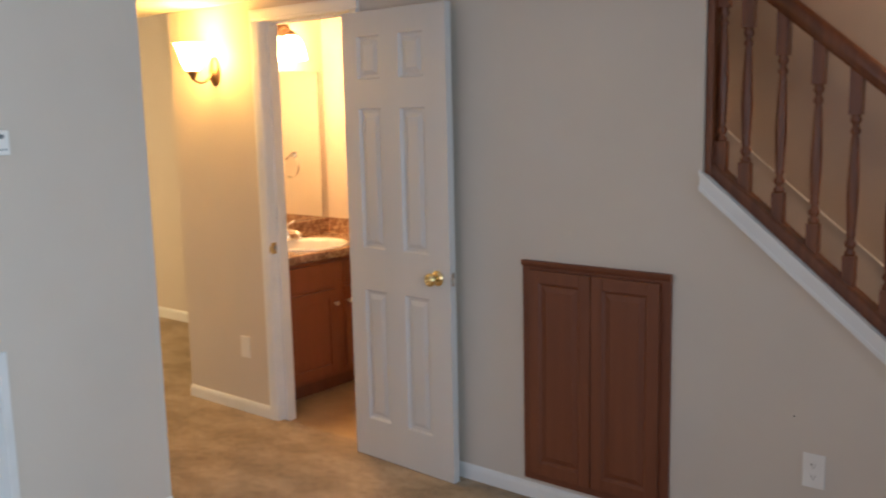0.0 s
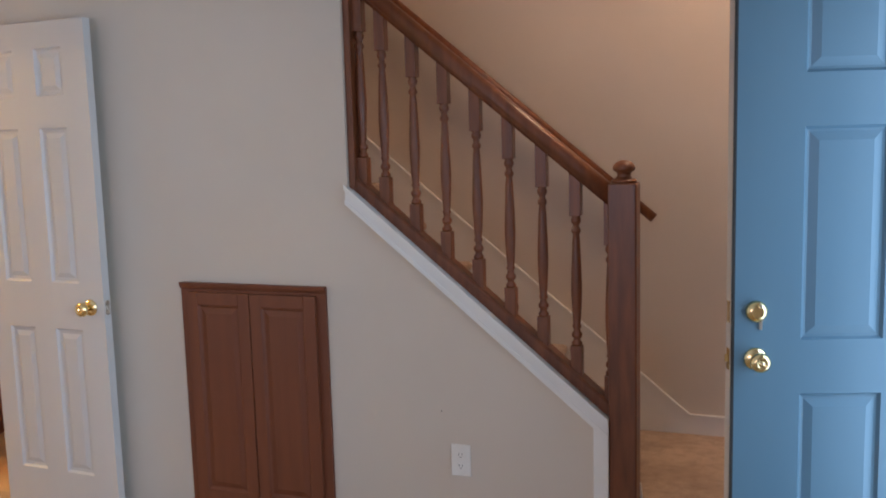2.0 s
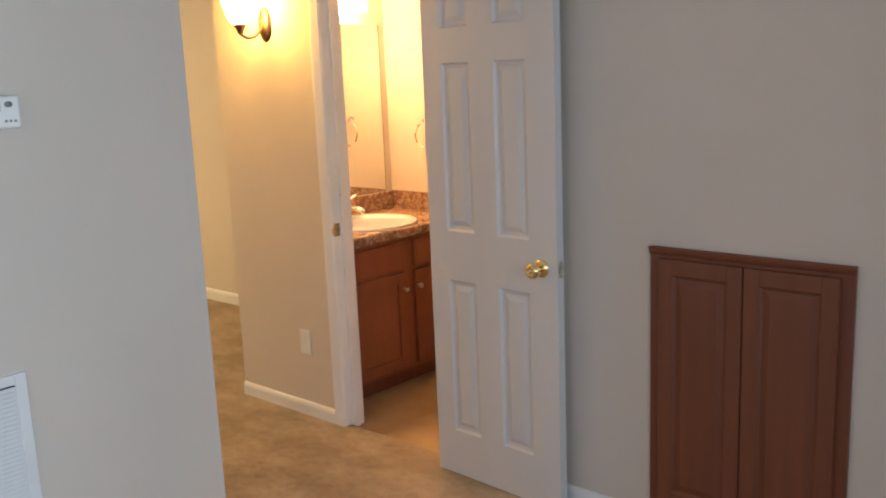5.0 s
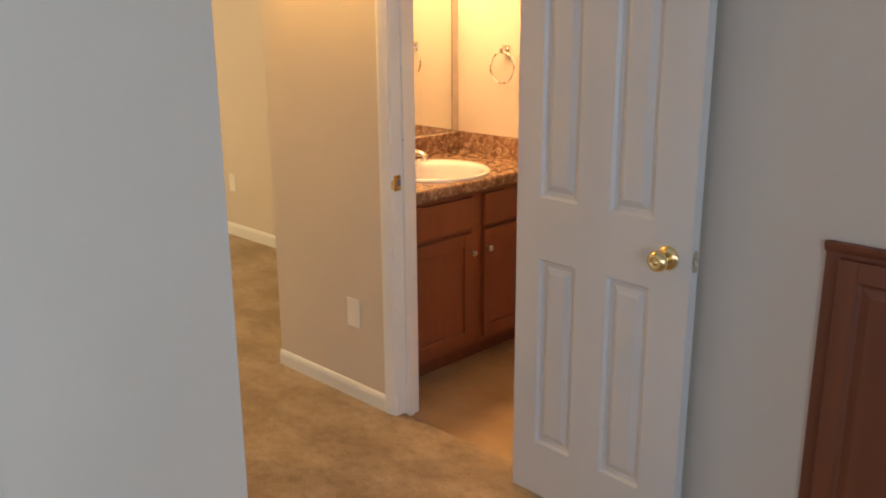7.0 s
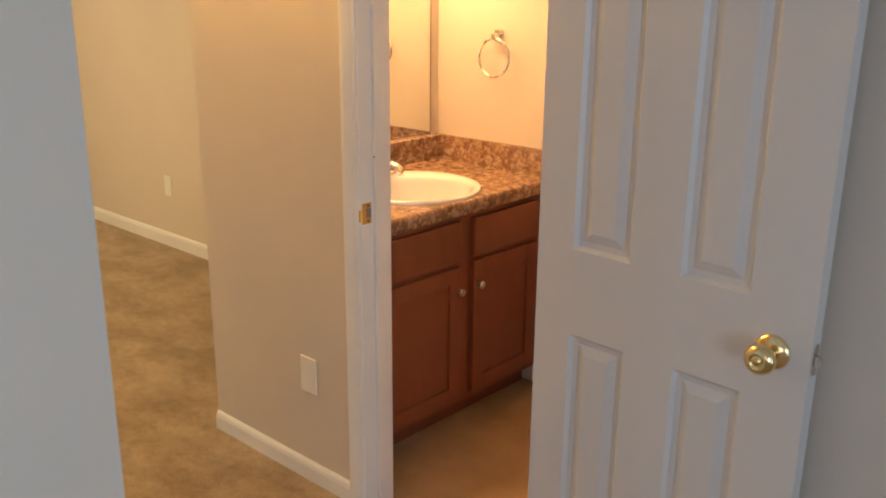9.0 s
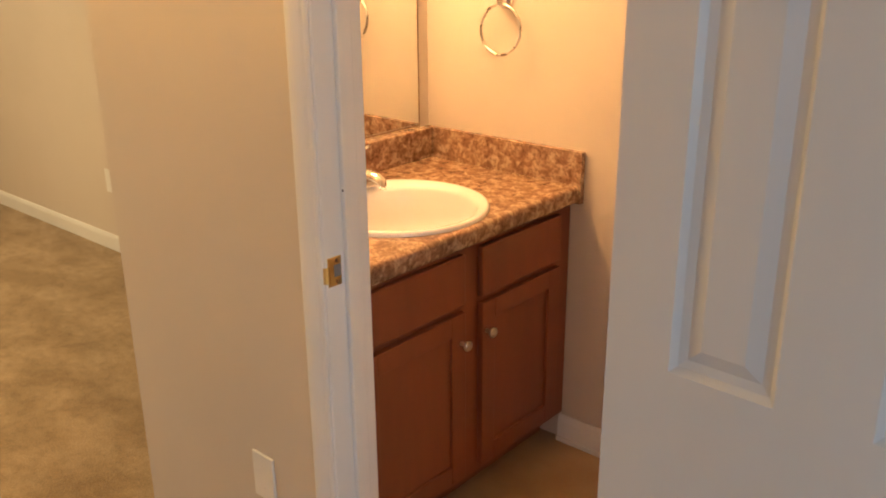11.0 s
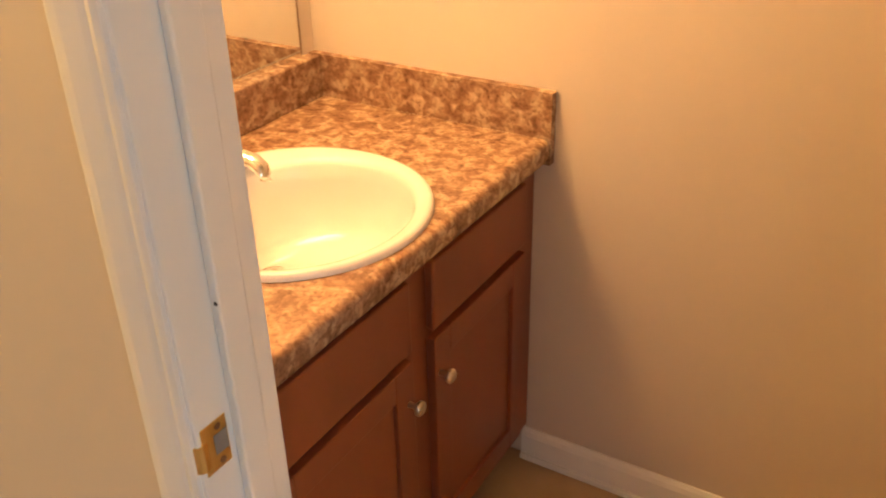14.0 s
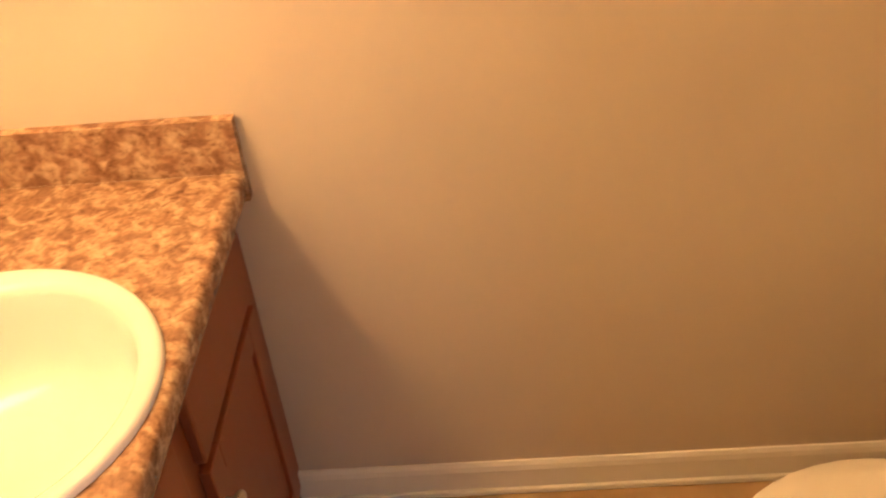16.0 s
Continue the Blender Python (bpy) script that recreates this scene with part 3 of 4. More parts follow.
for k in range(9):
    part("baluster", baluster(-1.008 if k == 0 else -1.0378 + 0.1138 * k), OAK, railing)
nx = KX1 + 0.045
newel = part("newel_post", boxes(((nx - 0.046, RY - 0.046, 0.004), (nx + 0.046, RY + 0.046, 1.374)), bevel=0.005), OAK, railing)
part("finial", lathe([(0.040, 1.373), (0.041, 1.380), (0.037, 1.386), (0.027, 1.389), (0.022, 1.396), (0.022, 1.404), (0.027, 1.409), (0.035, 1.414), (0.037, 1.420), (0.035, 1.429), (0.027, 1.439), (0.014, 1.446), (0, 1.4475)], Matrix.Translation((nx, RY, 0)), 28), OAK, newel, "round turned wooden finial")

wall_rail = thing("wall_handrail", pose(0, 0, 0), "round wooden handrail on brackets on the stair wall", "handrail")
a, b = Vector((-0.105, BACK - 0.062, 1.165)), Vector((-1.92, BACK - 0.062, 1.165 + 0.85 * 1.805))
part("rail", tube([a, a.lerp(b, 0.5), b], 0.021, 14), OAK, wall_rail)
for f in (0.04, 0.5, 0.95):
    p = a.lerp(b, f)
    part("bracket", tube([p + Vector((0, 0, -0.020)), p + Vector((0, 0.012, -0.048)), p + Vector((0, 0.060, -0.060))], 0.006, 8), BRASS, wall_rail, "small brass rail bracket")

# ---- front door, open ----
FRONT = pose(0.270, 3.055, 0.024, 0, 0, 18.0)
front_leaf = thing("front_door", FRONT, "blue painted six-panel front door standing open", "door")
BSTEPS = [(0, 0), (0.008, 0.010), (0.015, 0.011), (0.040, 0.003), (0.042, 0.003)]
six_panel(front_leaf, 0.905, 2.03, 0.044, [(0.190, 0.420), (0.500, 0.730)], [(0.20, 0.755), (0.912, 1.515), (1.662, 1.890)], BLUE, BSTEPS)
knob_set(front_leaf, 0.064, 0.860, BRASS, keyed=True)
part("deadbolt", lathe([(0.031, 0), (0.031, 0.006), (0.027, 0.014), (0.019, 0.019), (0.016, 0.0195), (0, 0.0195)], pose(0.064, 0, 0.998, 90, 0, 0), 32), BRASS, front_leaf, "round brass deadbolt cylinder")
part("key", boxes(((0.066, -0.034, 1.012), (0.070, -0.018, 1.024))), NICKEL, front_leaf, "small steel key in the lock")
part("key_ring_tag", prism([(0.073, 0.945), (0.080, 0.945), (0.081, 0.968), (0.084, 0.975), (0.084, 0.990), (0.078, 0.994), (0.072, 0.990), (0.071, 0.975)], "y", -0.006, -0.003), NICKEL, front_leaf, "metal key hanging under the lock")
part("edge_strip", boxes(((-0.006, 0.006, 0.0), (-0.0005, 0.050, 2.03))), DOORWHITE, front_leaf, "pale edge of the door leaf")
# Near-black strip added for the dark groove between pale edge and blue face.
part("door_edge_strip", boxes(((-0.0045, -0.002, 0.0), (0.0035, 0.0055, 2.03))), SLOT, front_leaf, "dark groove line along the door edge")
for z in (0.860, 0.998):
    part("latch_plate", boxes(((-0.0082, 0.009, z - 0.034), (-0.0062, 0.035, z + 0.028)), bevel=0.0005), BRASS, front_leaf, "brass latch plate on the door edge")
part("latch_bolt", prism([(-0.0055, 0.014), (-0.018, 0.014), (-0.018, 0.018), (-0.0055, 0.030)], "z", 0.850, 0.870), BRASS, front_leaf)

door2 = tagged(thing("door_2", pose(0, 0, 0), "white front door frame in the east wall", "door frame"), kind="structure")
part("jamb", boxes(((RX - 0.004, 2.46, 0), (RX + 0.124, 2.478, 2.06))), TRIM, door2)
part("jamb", boxes(((RX - 0.004, 3.372, 0), (RX + 0.124, 3.39, 2.06))), TRIM, door2)
part("head_jamb", boxes(((RX - 0.004, 2.478, 2.042), (RX + 0.124, 3.372, 2.06))), TRIM, door2)

# ---- unseen windows, added behind the walker for daylight ----


def window(name, cx, cy, along, width):
    ob = tagged(thing(name, pose(cx, cy, 0.65, 0, 0, along), "unseen white framed window, added for daylight", "window"), kind="structure")
    h = 1.40
    for lo, hi in (((-width / 2, -0.03, 0), (-width / 2 + 0.05, 0.03, h)), ((width / 2 - 0.05, -0.03, 0), (width / 2, 0.03, h)),
                   ((-width / 2 + 0.05, -0.03, 0), (width / 2 - 0.05, 0.03, 0.05)), ((-width / 2 + 0.05, -0.03, h - 0.05), (width / 2 - 0.05, 0.03, h)), ((-0.02, -0.025, 0.05), (0.02, 0.025, h - 0.05))):
        part("window_frame", boxes((lo, hi)), TRIM, ob)
    return ob


window("window_1", -0.6, SY - 0.085, 0, 2.3)
window("window_2", RX + 0.085, 0.20, 90, 2.0)

# ---- outlets, thermostat, return vent ----


def outlet(name, m, label, slots=True):
    """A wall plate that faces -y, with its two sockets."""
    one = thing(name, m, label, "outlet" if slots else "wall plate", "wall plates")
    part("plate", boxes(((-0.036, -0.006, -0.058), (0.036, 0.0, 0.058)), bevel=0.0025), PLASTIC, one)
    if slots:
        for z in (-0.020, 0.020):
            socket = part("socket", boxes(((-0.016, -0.0085, z - 0.014), (0.016, -0.0055, z + 0.014)), bevel=0.0012), PLASTIC, one)
            for x in (-0.006, 0.006):
                part("slot", boxes(((x - 0.001, -0.0089, z - 0.002), (x + 0.001, -0.0084, z + 0.007))), SLOT, socket)
            part("ground_hole", boxes(((-0.002, -0.0089, z - 0.009), (0.002, -0.0084, z - 0.0055))), SLOT, socket)
        part("screw", lathe([(0.003, 0), (0.002, 0.001), (0, 0.0012)], pose(0, -0.006, 0, 90, 0, 0), 10), PLASTIC, one)
    else:
        for z in (-0.03, 0.03):
            part("screw", lathe([(0.003, 0), (0.002, 0.001), (0, 0.0012)], pose(0, -0.006, z, 90, 0, 0), 10), PLASTIC, one)
    return one


outlet("outlet", pose(-0.647, WY, 0.402), "white duplex outlet low on the stair wall")
outlet("blank_plate", pose(-3.563, WY, 0.380), "cream wall plate low on the hall wall", False)
outlet("side_outlet", pose(-6.121, BACK, 0.384), "white wall plate on the side room wall", False)

thermo = thing("thermostat", pose(LX, 1.804, 1.523, 0, 0, 90), "white thermostat with a small grey display", "thermostat")
part("case", boxes(((-0.09, -0.026, -0.042), (0.0, 0.0, 0.042)), bevel=0.006), PLASTIC, thermo)
part("display", boxes(((-0.082, -0.0272, 0.004), (-0.052, -0.0255, 0.026)), bevel=0.0004), GREYPLASTIC, thermo)
part("sensor", lathe([(0.009, 0), (0.008, 0.002), (0, 0.0025)], pose(-0.030, -0.0258, 0.020, 90, 0, 0), 16, 1.25, 0.9), GREYPLASTIC, thermo)
for k in range(3):
    part("button", boxes(((-0.044 + 0.012 * k, -0.0264, -0.026), (-0.037 + 0.012 * k, -0.0255, -0.020)), bevel=0.0003), GREYPLASTIC, thermo)

vent = thing("return_vent", pose(LX, 1.732, 0.245, 0, 0, 90), "white louvred return air vent low on the wall", "vent")
W, H = 0.52, 0.575
for lo, hi in (((-W, -0.010, 0), (-W + 0.03, 0, H)), ((-0.03, -0.010, 0), (0, 0, H)), ((-W + 0.03, -0.010, 0), (-0.03, 0, 0.03)), ((-W + 0.03, -0.010, H - 0.03), (-0.03, 0, H))):
    part("frame", boxes((lo, hi), bevel=0.002), VENTMETAL, vent)
part("backing", boxes(((-W + 0.03, -0.002, 0.03), (-0.03, -0.0005, H - 0.03))), SLOT, vent)
slat = mesh_of("slat", prism([(-0.009, 0.0), (-0.0078, 0.0005), (-0.0022, 0.0105), (-0.0034, 0.010)], "x", -W + 0.03, -0.03), VENTMETAL)
for k in range(39):
    ob = new("slat", slat)
    ob.parent = vent
    ob.location = (0, 0, 0.034 + 0.013 * k)

# ---- hall sconce ----


def sconce():
    one = thing("wall_sconce", pose(-3.685, WY, 1.825), "bronze wall sconce with a lit frosted glass shade", "wall lamp")
    part("back_plate", lathe([(0.060, 0), (0.060, 0.006), (0.052, 0.014), (0.030, 0.020), (0, 0.022)], pose(0, 0, 0, 90, 0, 0), 28, 0.72, 1.25), BRONZE, one)
    pts = [(0, -0.018, -0.005), (0, -0.035, -0.030), (0, -0.065, -0.054), (0, -0.100, -0.060), (0, -0.130, -0.048), (0, -0.138, -0.022)]
    part("arm", tube(pts, 0.0065, 10), BRONZE, one)
    part("cup", lathe([(0.006, -0.046), (0.012, -0.040), (0.014, -0.030), (0.022, -0.016), (0.030, -0.002), (0.028, 0.0)], pose(0, -0.138, 0), 20), BRONZE, one)
    part("shade", lathe([(0.026, -0.004), (0.040, 0.010), (0.055, 0.040), (0.066, 0.080), (0.078, 0.118), (0.088, 0.135), (0.085, 0.135), (0.075, 0.117), (0.063, 0.080), (0.052, 0.042), (0.036, 0.013), (0.0, 0.004)], pose(0, -0.138, 0), 28, closed=False), SHADE, one, "glowing frosted glass bell shade")
    return one


sconce()

# ---- bathroom: vanity ----
VY0, VY1, VX = 3.475, BACK - 0.004, -3.472


def vanity():
    """A cabinet against the mirror wall: two doors under two drawer fronts, which face +x."""
    one = thing("vanity_cabinet", pose(0, 0, -0.004), "cherry stained bathroom vanity cabinet with two closed doors", "cabinet")
    f = VX - 0.010
    part("body", boxes(((BATH_L + 0.002, VY0, 0.10), (f - 0.019, VY0 + 0.016, 0.788)), ((BATH_L + 0.002, VY1 - 0.016, 0.10), (f - 0.019, VY1, 0.788)), ((BATH_L + 0.002, VY0 + 0.016, 0.10), (f - 0.019, VY1 - 0.016, 0.116))), CHERRY, one)
    part("toe_kick", boxes(((BATH_L + 0.002, VY0, 0.0), (f - 0.080, VY1, 0.10))), CLOSETWOOD, one)
    part("face_frame", boxes(((f - 0.019, VY0, 0.10), (f, VY0 + 0.035, 0.788)), ((f - 0.019, VY1 - 0.045, 0.10), (f, VY1, 0.788)), ((f - 0.019, VY0 + 0.035, 0.10), (f, VY1 - 0.045, 0.150)),
                             ((f - 0.019, VY0 + 0.035, 0.755), (f, VY1 - 0.045, 0.788)), ((f - 0.019, VY0 + 0.035, 0.600), (f, VY1 - 0.045, 0.650)), ((f - 0.019, 3.878, 0.150), (f, 3.960, 0.600)), ((f - 0.019, 3.878, 0.650), (f, 3.960, 0.755))), CHERRY, one)
    for a, b, k in ((3.510, 3.884, 3.866), (3.953, 4.313, 3.970)):
        part("drawer_front", boxes(((f, a, 0.632), (f + 0.018, b, 0.770)), bevel=0.004), CHERRY, one)
        s = 0.055
        door = part("cabinet_door", boxes(((f + 0.002, a + s - 0.004, 0.125 + s - 0.004), (f + 0.010, b - s + 0.004, 0.613 - s + 0.004))), CHERRY, one)
        for lo, hi in (((f, a, 0.125), (f + 0.018, a + s, 0.613)), ((f, b - s, 0.125), (f + 0.018, b, 0.613))):
            part("stile", boxes((lo, hi), bevel=0.002), CHERRY, door)
        for lo, hi in (((f, a + s, 0.125), (f + 0.018, b - s, 0.125 + s)), ((f, a + s, 0.613 - s), (f + 0.018, b - s, 0.613))):
            part("rail", boxes((lo, hi), bevel=0.002), CHERRY, door)
        part("knob", lathe([(0.006, 0), (0.005, 0.010), (0.0075, 0.014), (0.0135, 0.019), (0.0145, 0.024), (0.011, 0.028), (0, 0.0295)], pose(f + 0.018, k, 0.532, 0, 90, 0), 20), NICKEL, door, "round satin nickel knob")
    return one


vanity()

CT = 0.844                      # counter's top
SX, SYC, SA, SB = -3.702, 3.888, 0.244, 0.242   # basin: middle and half widths


def counter_mesh():
    """A slab with an oval cut-out, rolled front edge."""
    bm = bmesh.new()
    n, ax, by = 48, SA - 0.02, SB - 0.02
    x0, x1, y0, y1 = BATH_L + 0.001, VX + 0.028, WB + 0.002, BACK - 0.0215
    r = 0.015
    xi = x1 - r
    top, rim = [], []
    for k in range(n):
        a = 2 * math.pi * k / n
        c, s_ = math.cos(a), math.sin(a)
        rim.append((SX + ax * c, SYC + by * s_))
        t = min(((xi if c > 0 else x0) - SX) / c if abs(c) > 1e-9 else 9, ((y1 if s_ > 0 else y0) - SYC) / s_ if abs(s_) > 1e-9 else 9)
        top.append((SX + t * c, SYC + t * s_))
    va, vb = [bm.verts.new((*p, CT)) for p in rim], [bm.verts.new((*p, CT)) for p in top]
    vc = [bm.verts.new((*p, CT - 0.05)) for p in rim]
    for k in range(n):
        q = (k + 1) % n
        bm.faces.new((va[k], va[q], vb[q], vb[k]))
        bm.faces.new((va[k], va[q], vc[q], vc[k]))
    for cx, cy in ((xi, y1), (xi, y0), (x0, y0), (x0, y1)):
        near = sorted(range(n), key=lambda k: (top[k][0] - cx) ** 2 + (top[k][1] - cy) ** 2)[:2]
        if min((top[k][0] - cx) ** 2 + (top[k][1] - cy) ** 2 for k in near) > 1e-10:
            bm.faces.new((vb[near[0]], vb[near[1]], bm.verts.new((cx, cy, CT))))
    edge = [(xi, CT)] + [(xi + r * math.sin(a), CT - r + r * math.cos(a)) for a in [k * math.pi / 20 for k in range(1, 11)]] + [(xi + r, CT - 0.036), (xi + r - 0.002, CT - 0.044), (xi + r - 0.006, CT - 0.049), (xi + r - 0.012, CT - 0.052), (xi - 0.05, CT - 0.052)]
    rows = [[bm.verts.new((x, y, z)) for x, z in edge] for y in (y0, y1)]
    for k in range(len(edge) - 1):
        bm.faces.new((rows[0][k], rows[0][k + 1], rows[1][k + 1], rows[1][k])).smooth = k < 13
    bmesh.ops.recalc_face_normals(bm, faces=bm.faces)
    return bm


counter = thing("vanity_counter", pose(0, 0, -0.004), "brown mottled granite-look laminate counter with splash", "counter")
part("top", counter_mesh(), LAMINATE, counter)
part("back_splash", boxes(((BATH_L + 0.001, WB + 0.002, CT), (BATH_L + 0.034, BACK - 0.022, CT + 0.096)), bevel=0.004), LAMINATE, counter)
part("side_splash", prism([(BATH_L + 0.001, CT), (VX - 0.016, CT), (VX - 0.016, CT - 0.054), (VX + 0.031, CT - 0.054), (VX + 0.031, CT + 0.096), (BATH_L + 0.001, CT + 0.096)], "y", BACK - 0.021, BACK - 0.001), LAMINATE, counter)

basin = thing("basin", pose(SX, SYC, CT - 0.004), "white round drop-in porcelain basin", "sink")


def basin_mesh(n=56):
    """Round rim and a bowl set forward of the faucet ledge: rows of (half x, half y, shift, height)."""
    rows = [(1.0, 1.0, 0, 0.0005), (1.0, 1.0, 0, 0.006), (0.990, 0.992, 0, 0.0105), (0.972, 0.978, 0, 0.0125), (0.93, 0.945, 0.004, 0.0120), (0.84, 0.885, 0.014, 0.0085), (0.79, 0.85, 0.019, 0.004), (0.768, 0.830, 0.021, -0.006),
            (0.752, 0.812, 0.022, -0.028), (0.728, 0.785, 0.023, -0.064), (0.690, 0.742, 0.023, -0.098), (0.60, 0.65, 0.022, -0.126), (0.42, 0.45, -0.008, -0.140), (0.12, 0.10, -0.062, -0.146), (0.10, 0.085, -0.062, -0.152)]
    bm = bmesh.new()
    rings = [[bm.verts.new((d + SA * p * math.cos(2 * math.pi * k / n), SB * q * math.sin(2 * math.pi * k / n), z)) for k in range(n)] for p, q, d, z in rows]
    for lo, hi in zip(rings, rings[1:]):
        for k in range(n):
            bm.faces.new((lo[k], lo[(k + 1) % n], hi[(k + 1) % n], hi[k])).smooth = True
    bm.faces.new(rings[-1])
    bmesh.ops.recalc_face_normals(bm, faces=bm.faces)
    return bm


part("bowl", basin_mesh(), PORCELAIN, basin)
part("drain", lathe([(0.024, -0.1465), (0.022, -0.1435), (0.014, -0.145), (0, -0.145)], pose(-0.062, 0, 0), 24), CHROME, basin, "chrome drain")
part("drain_stopper", lathe([(0.013, -0.145), (0.012, -0.138), (0, -0.136)], pose(-0.062, 0, 0), 20), CHROME, basin)


def faucet():
    one = thing("faucet", pose(-3.882, SYC + 0.010, CT + 0.0085), "chrome single-lever bathroom faucet on the basin rim", "faucet")
    base = bmesh.new()
    box(base, (-0.024, -0.078, 0), (0.026, 0.078, 0.016), 0.007, 3)
    part("base", base, CHROME, one)
    part("body", lathe([(0.027, 0.012), (0.025, 0.022), (0.022, 0.045), (0.023, 0.060), (0.019, 0.070), (0, 0.074)], None, 24), CHROME, one)
    part("spout", tube([(0.0, 0, 0.046), (0.035, 0, 0.056), (0.070, 0, 0.057), (0.098, 0, 0.053), (0.115, 0, 0.044), (0.121, 0, 0.032), (0.121, 0, 0.024)], [0.021, 0.0195, 0.018, 0.017, 0.0155, 0.0125, 0.0115], 18, flat=0.72), CHROME, one)
    part("lever", tube([(0.0, 0, 0.062), (-0.002, 0.004, 0.080), (0.004, 0.014, 0.098), (0.016, 0.030, 0.112), (0.030, 0.044, 0.120)], [0.012, 0.0095, 0.0085, 0.0085, 0.0075], 14, flat=0.6), CHROME, one)
    part("pop_up_rod", tube([(-0.020, 0, 0.012), (-0.020, 0, 0.058)], 0.0025, 8), CHROME, one)
    return one


faucet()

mirror = thing("mirror", pose(BATH_L, 0, 0), "large frameless wall mirror above the basin", "mirror")
part("glass", boxes(((0.001, WB + 0.03, 0.948), (0.006, BACK - 0.053, 1.86))), MIRROR, mirror)
part("channel", boxes(((0.0005, WB + 0.03, 0.9365), (0.009, BACK - 0.053, 0.9475))), CHROME, mirror)
part("edge_strip", boxes(((0.0005, BACK - 0.0525, 0.9365), (0.0075, BACK - 0.0500, 1.86))), BRONZE, mirror, "thin dark strip at the mirror side edge")


def vanity_light():
    one = thing("vanity_light", pose(BATH_L, 3.91, 2.10), "bronze two-light bath fixture with lit glass shades", "wall lamp")
    part("back_plate", boxes(((0.0005, -0.20, -0.035), (0.022, 0.20, 0.035)), bevel=0.006), BRONZE, one)
    for y in (-0.12, 0.12):
        part("arm", tube([(0.020, y, 0.0), (0.060, y, 0.012), (0.100, y, 0.006), (0.120, y, -0.020)], 0.007, 10), BRONZE, one)
        part("cup", lathe([(0.010, 0.0), (0.026, -0.010), (0.030, -0.032), (0.028, -0.034)], pose(0.120, y, -0.012), 20), BRONZE, one)
        part("shade", lathe([(0.026, -0.040), (0.046, -0.055), (0.066, -0.090), (0.080, -0.135), (0.086, -0.185), (0.083, -0.185), (0.077, -0.135), (0.063, -0.092), (0.043, -0.058), (0.0, -0.046)], pose(0.120, y, 0), 28, closed=False), BATHSHADE, one, "glowing glass shade")
    return one


vanity_light()


def towel_ring():
    one = thing("towel_ring", pose(-3.722, BACK, 1.334), "chrome towel ring on the bathroom wall", "towel ring")
    part("mount", boxes(((-0.022, -0.010, -0.022), (0.022, 0.0, 0.022)), bevel=0.004), CHROME, one)
    part("post", boxes(((-0.011, -0.042, -0.014), (0.011, -0.009, 0.010)), bevel=0.004), CHROME, one)
    r = 0.070
    part("ring", tube([(r * math.sin(2 * math.pi * k / 40), -0.032 - 0.003 * (1 - math.cos(2 * math.pi * k / 40)), -0.008 - r + r * math.cos(2 * math.pi * k / 40)) for k in range(40)], 0.0047, 12, closed=True), NICKEL, one)
    return one


towel_ring()


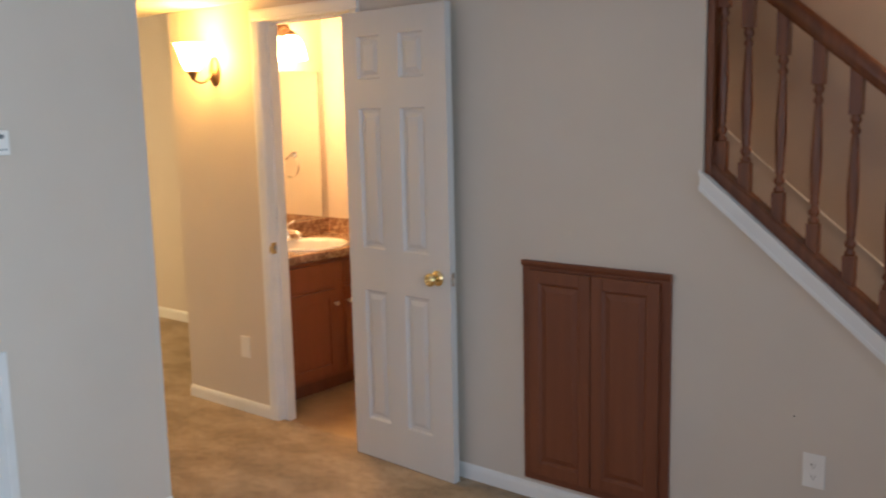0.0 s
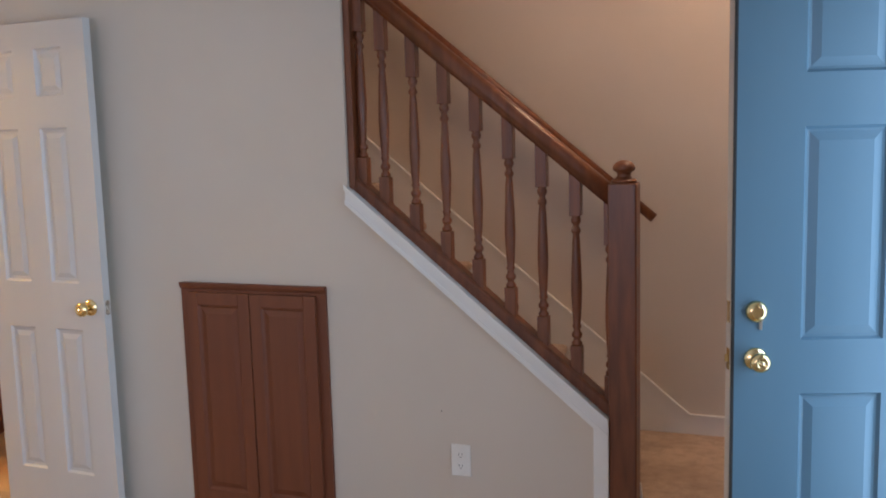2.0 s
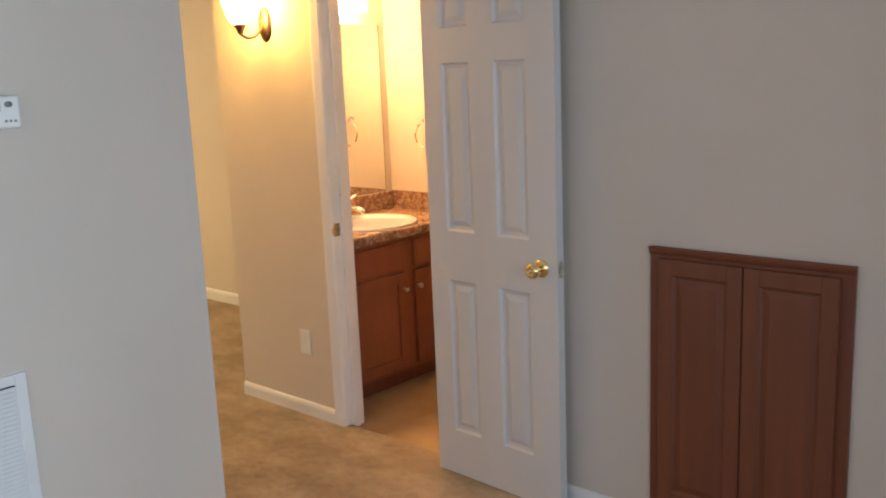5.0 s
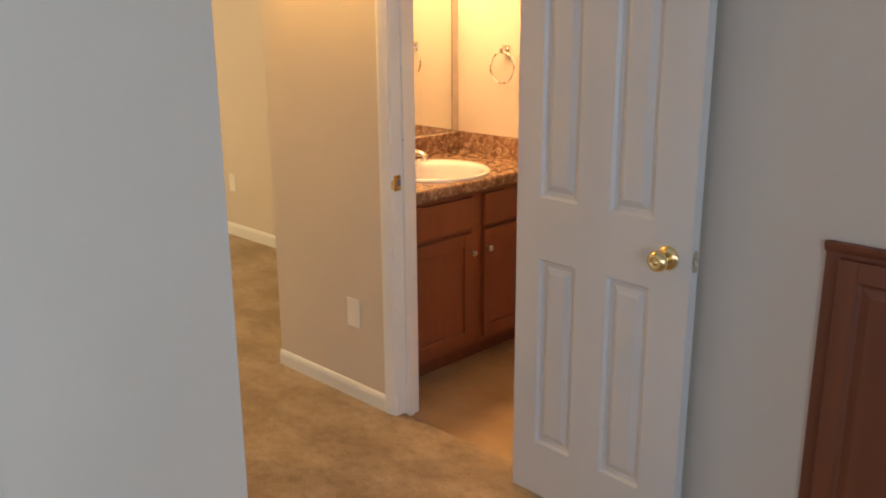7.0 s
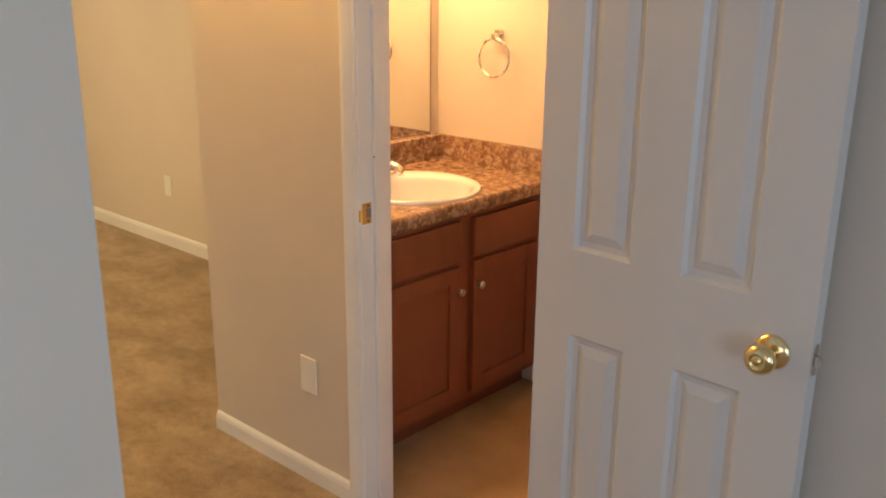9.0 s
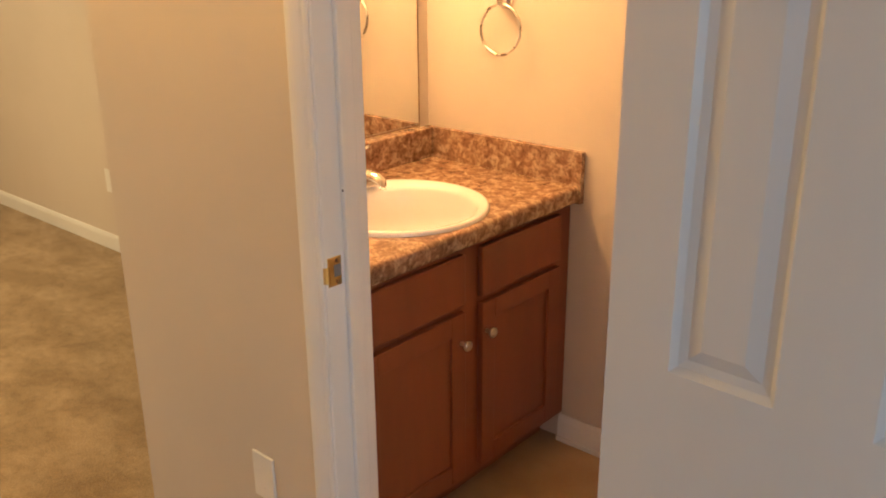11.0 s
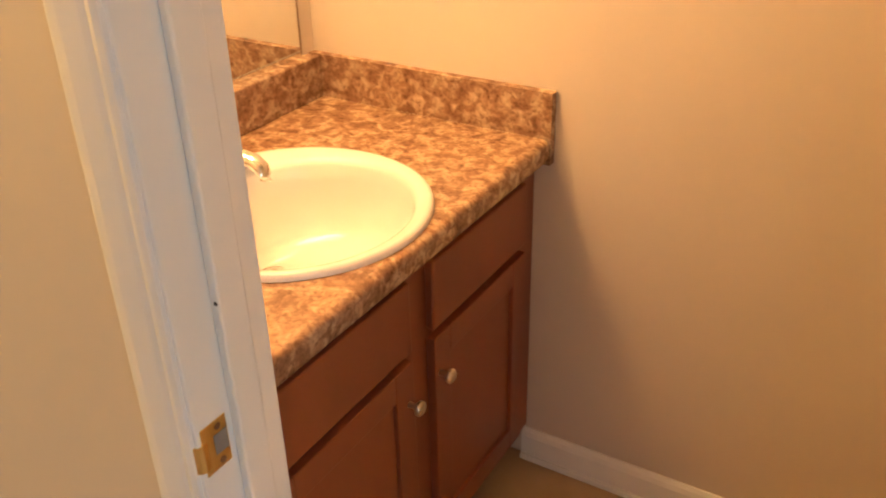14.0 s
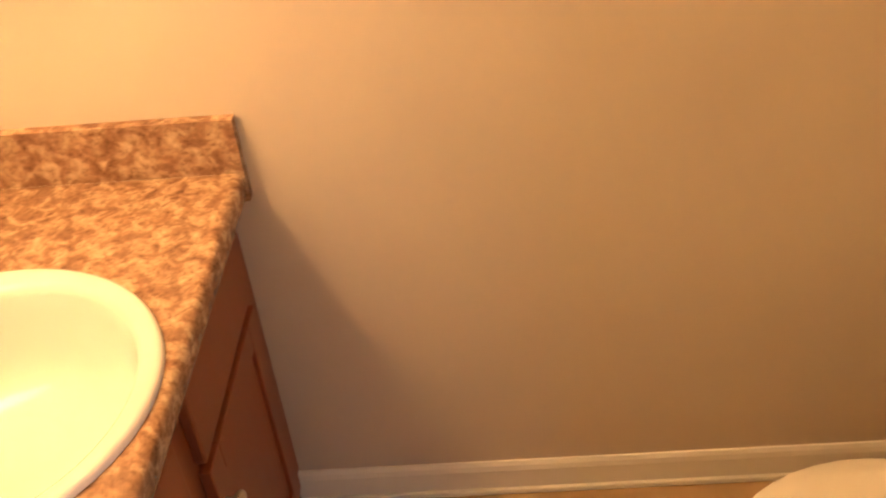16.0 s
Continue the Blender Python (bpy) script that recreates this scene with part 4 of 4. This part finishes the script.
def toilet():
    """A two-piece toilet with its tank on the east wall; the bowl points to -x."""
    one = thing("toilet", pose(BATH_R - 0.002, 3.890, -0.004), "white porcelain toilet with closed lid", "toilet")

    def egg(scale, x, z, n=40, wide=0.185, length=0.25):
        pts = []
        for k in range(n):
            a = 2 * math.pi * k / n
            c, s_ = math.cos(a), math.sin(a)
            pts.append((x + (length if c < 0 else length * 0.80) * c * scale, wide * s_ * scale, z))
        return pts

    def loft(sections):
        bm = bmesh.new()
        rows = [[bm.verts.new(p) for p in s_] for s_ in sections]
        for p, q in zip(rows, rows[1:]):
            for k in range(len(p)):
                bm.faces.new((p[k], p[(k + 1) % len(p)], q[(k + 1) % len(p)], q[k])).smooth = True
        bm.faces.new(rows[0])
        bm.faces.new(rows[-1])
        bmesh.ops.recalc_face_normals(bm, faces=bm.faces)
        return bm

    x = -0.440
    part("bowl", loft([egg(0.56, x + 0.05, 0.0), egg(0.54, x + 0.05, 0.06), egg(0.50, x + 0.04, 0.14), egg(0.62, x + 0.03, 0.22), egg(0.86, x + 0.01, 0.30), egg(0.97, x, 0.36), egg(0.97, x, 0.385)]), PORCELAIN, one)
    part("seat", loft([egg(0.98, x, 0.386), egg(1.0, x, 0.392), egg(1.0, x, 0.402), egg(0.985, x, 0.406)]), PLASTIC, one)
    part("lid", loft([egg(0.985, x, 0.407), egg(1.0, x, 0.412), egg(1.0, x, 0.420), egg(0.975, x, 0.427), egg(0.8, x, 0.431), egg(0.3, x, 0.432)]), PLASTIC, one)
    part("tank", boxes(((-0.19, -0.225, 0.36), (-0.003, 0.225, 0.70)), bevel=0.02), PORCELAIN, one)
    part("tank_lid", boxes(((-0.205, -0.235, 0.70), (-0.001, 0.235, 0.735)), bevel=0.010), PORCELAIN, one)
    part("deck", boxes(((-0.30, -0.11, 0.20), (-0.02, 0.11, 0.385)), bevel=0.02), PORCELAIN, one)
    part("flush_lever", tube([(-0.192, 0.17, 0.64), (-0.212, 0.17, 0.64), (-0.214, 0.10, 0.632)], 0.006, 8), CHROME, one)
    return one


toilet()
tagged(new("wall_mark", mesh_of("wall_mark", lathe([(0.003, 0), (0.002, 0.0005), (0, 0.0006)], pose(-0.717, WY, 0.574, 90, 0, 0), 8), SLOT)), "tiny nail hole in the stair wall", "nail hole")


# Dome lamps added out of view, where the warm light's source is unseen.
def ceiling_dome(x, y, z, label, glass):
    one = thing("fill_light", pose(x, y, z), label, "ceiling lamp", "ceiling lamps")
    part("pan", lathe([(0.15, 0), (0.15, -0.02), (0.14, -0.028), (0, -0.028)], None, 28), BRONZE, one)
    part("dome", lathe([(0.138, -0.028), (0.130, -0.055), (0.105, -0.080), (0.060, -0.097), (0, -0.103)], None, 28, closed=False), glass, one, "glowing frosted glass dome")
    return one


ceiling_dome(-6.2, 2.4, 2.4, "unseen dome lamp added to light the side room", SIDEFILL)
# Unseen lamp added to warm the stairs, placed by their brighter right end.
ceiling_dome(0.62, 3.75, 3.4, "unseen dome lamp added above the stairs for warm light", CEILSHADE)
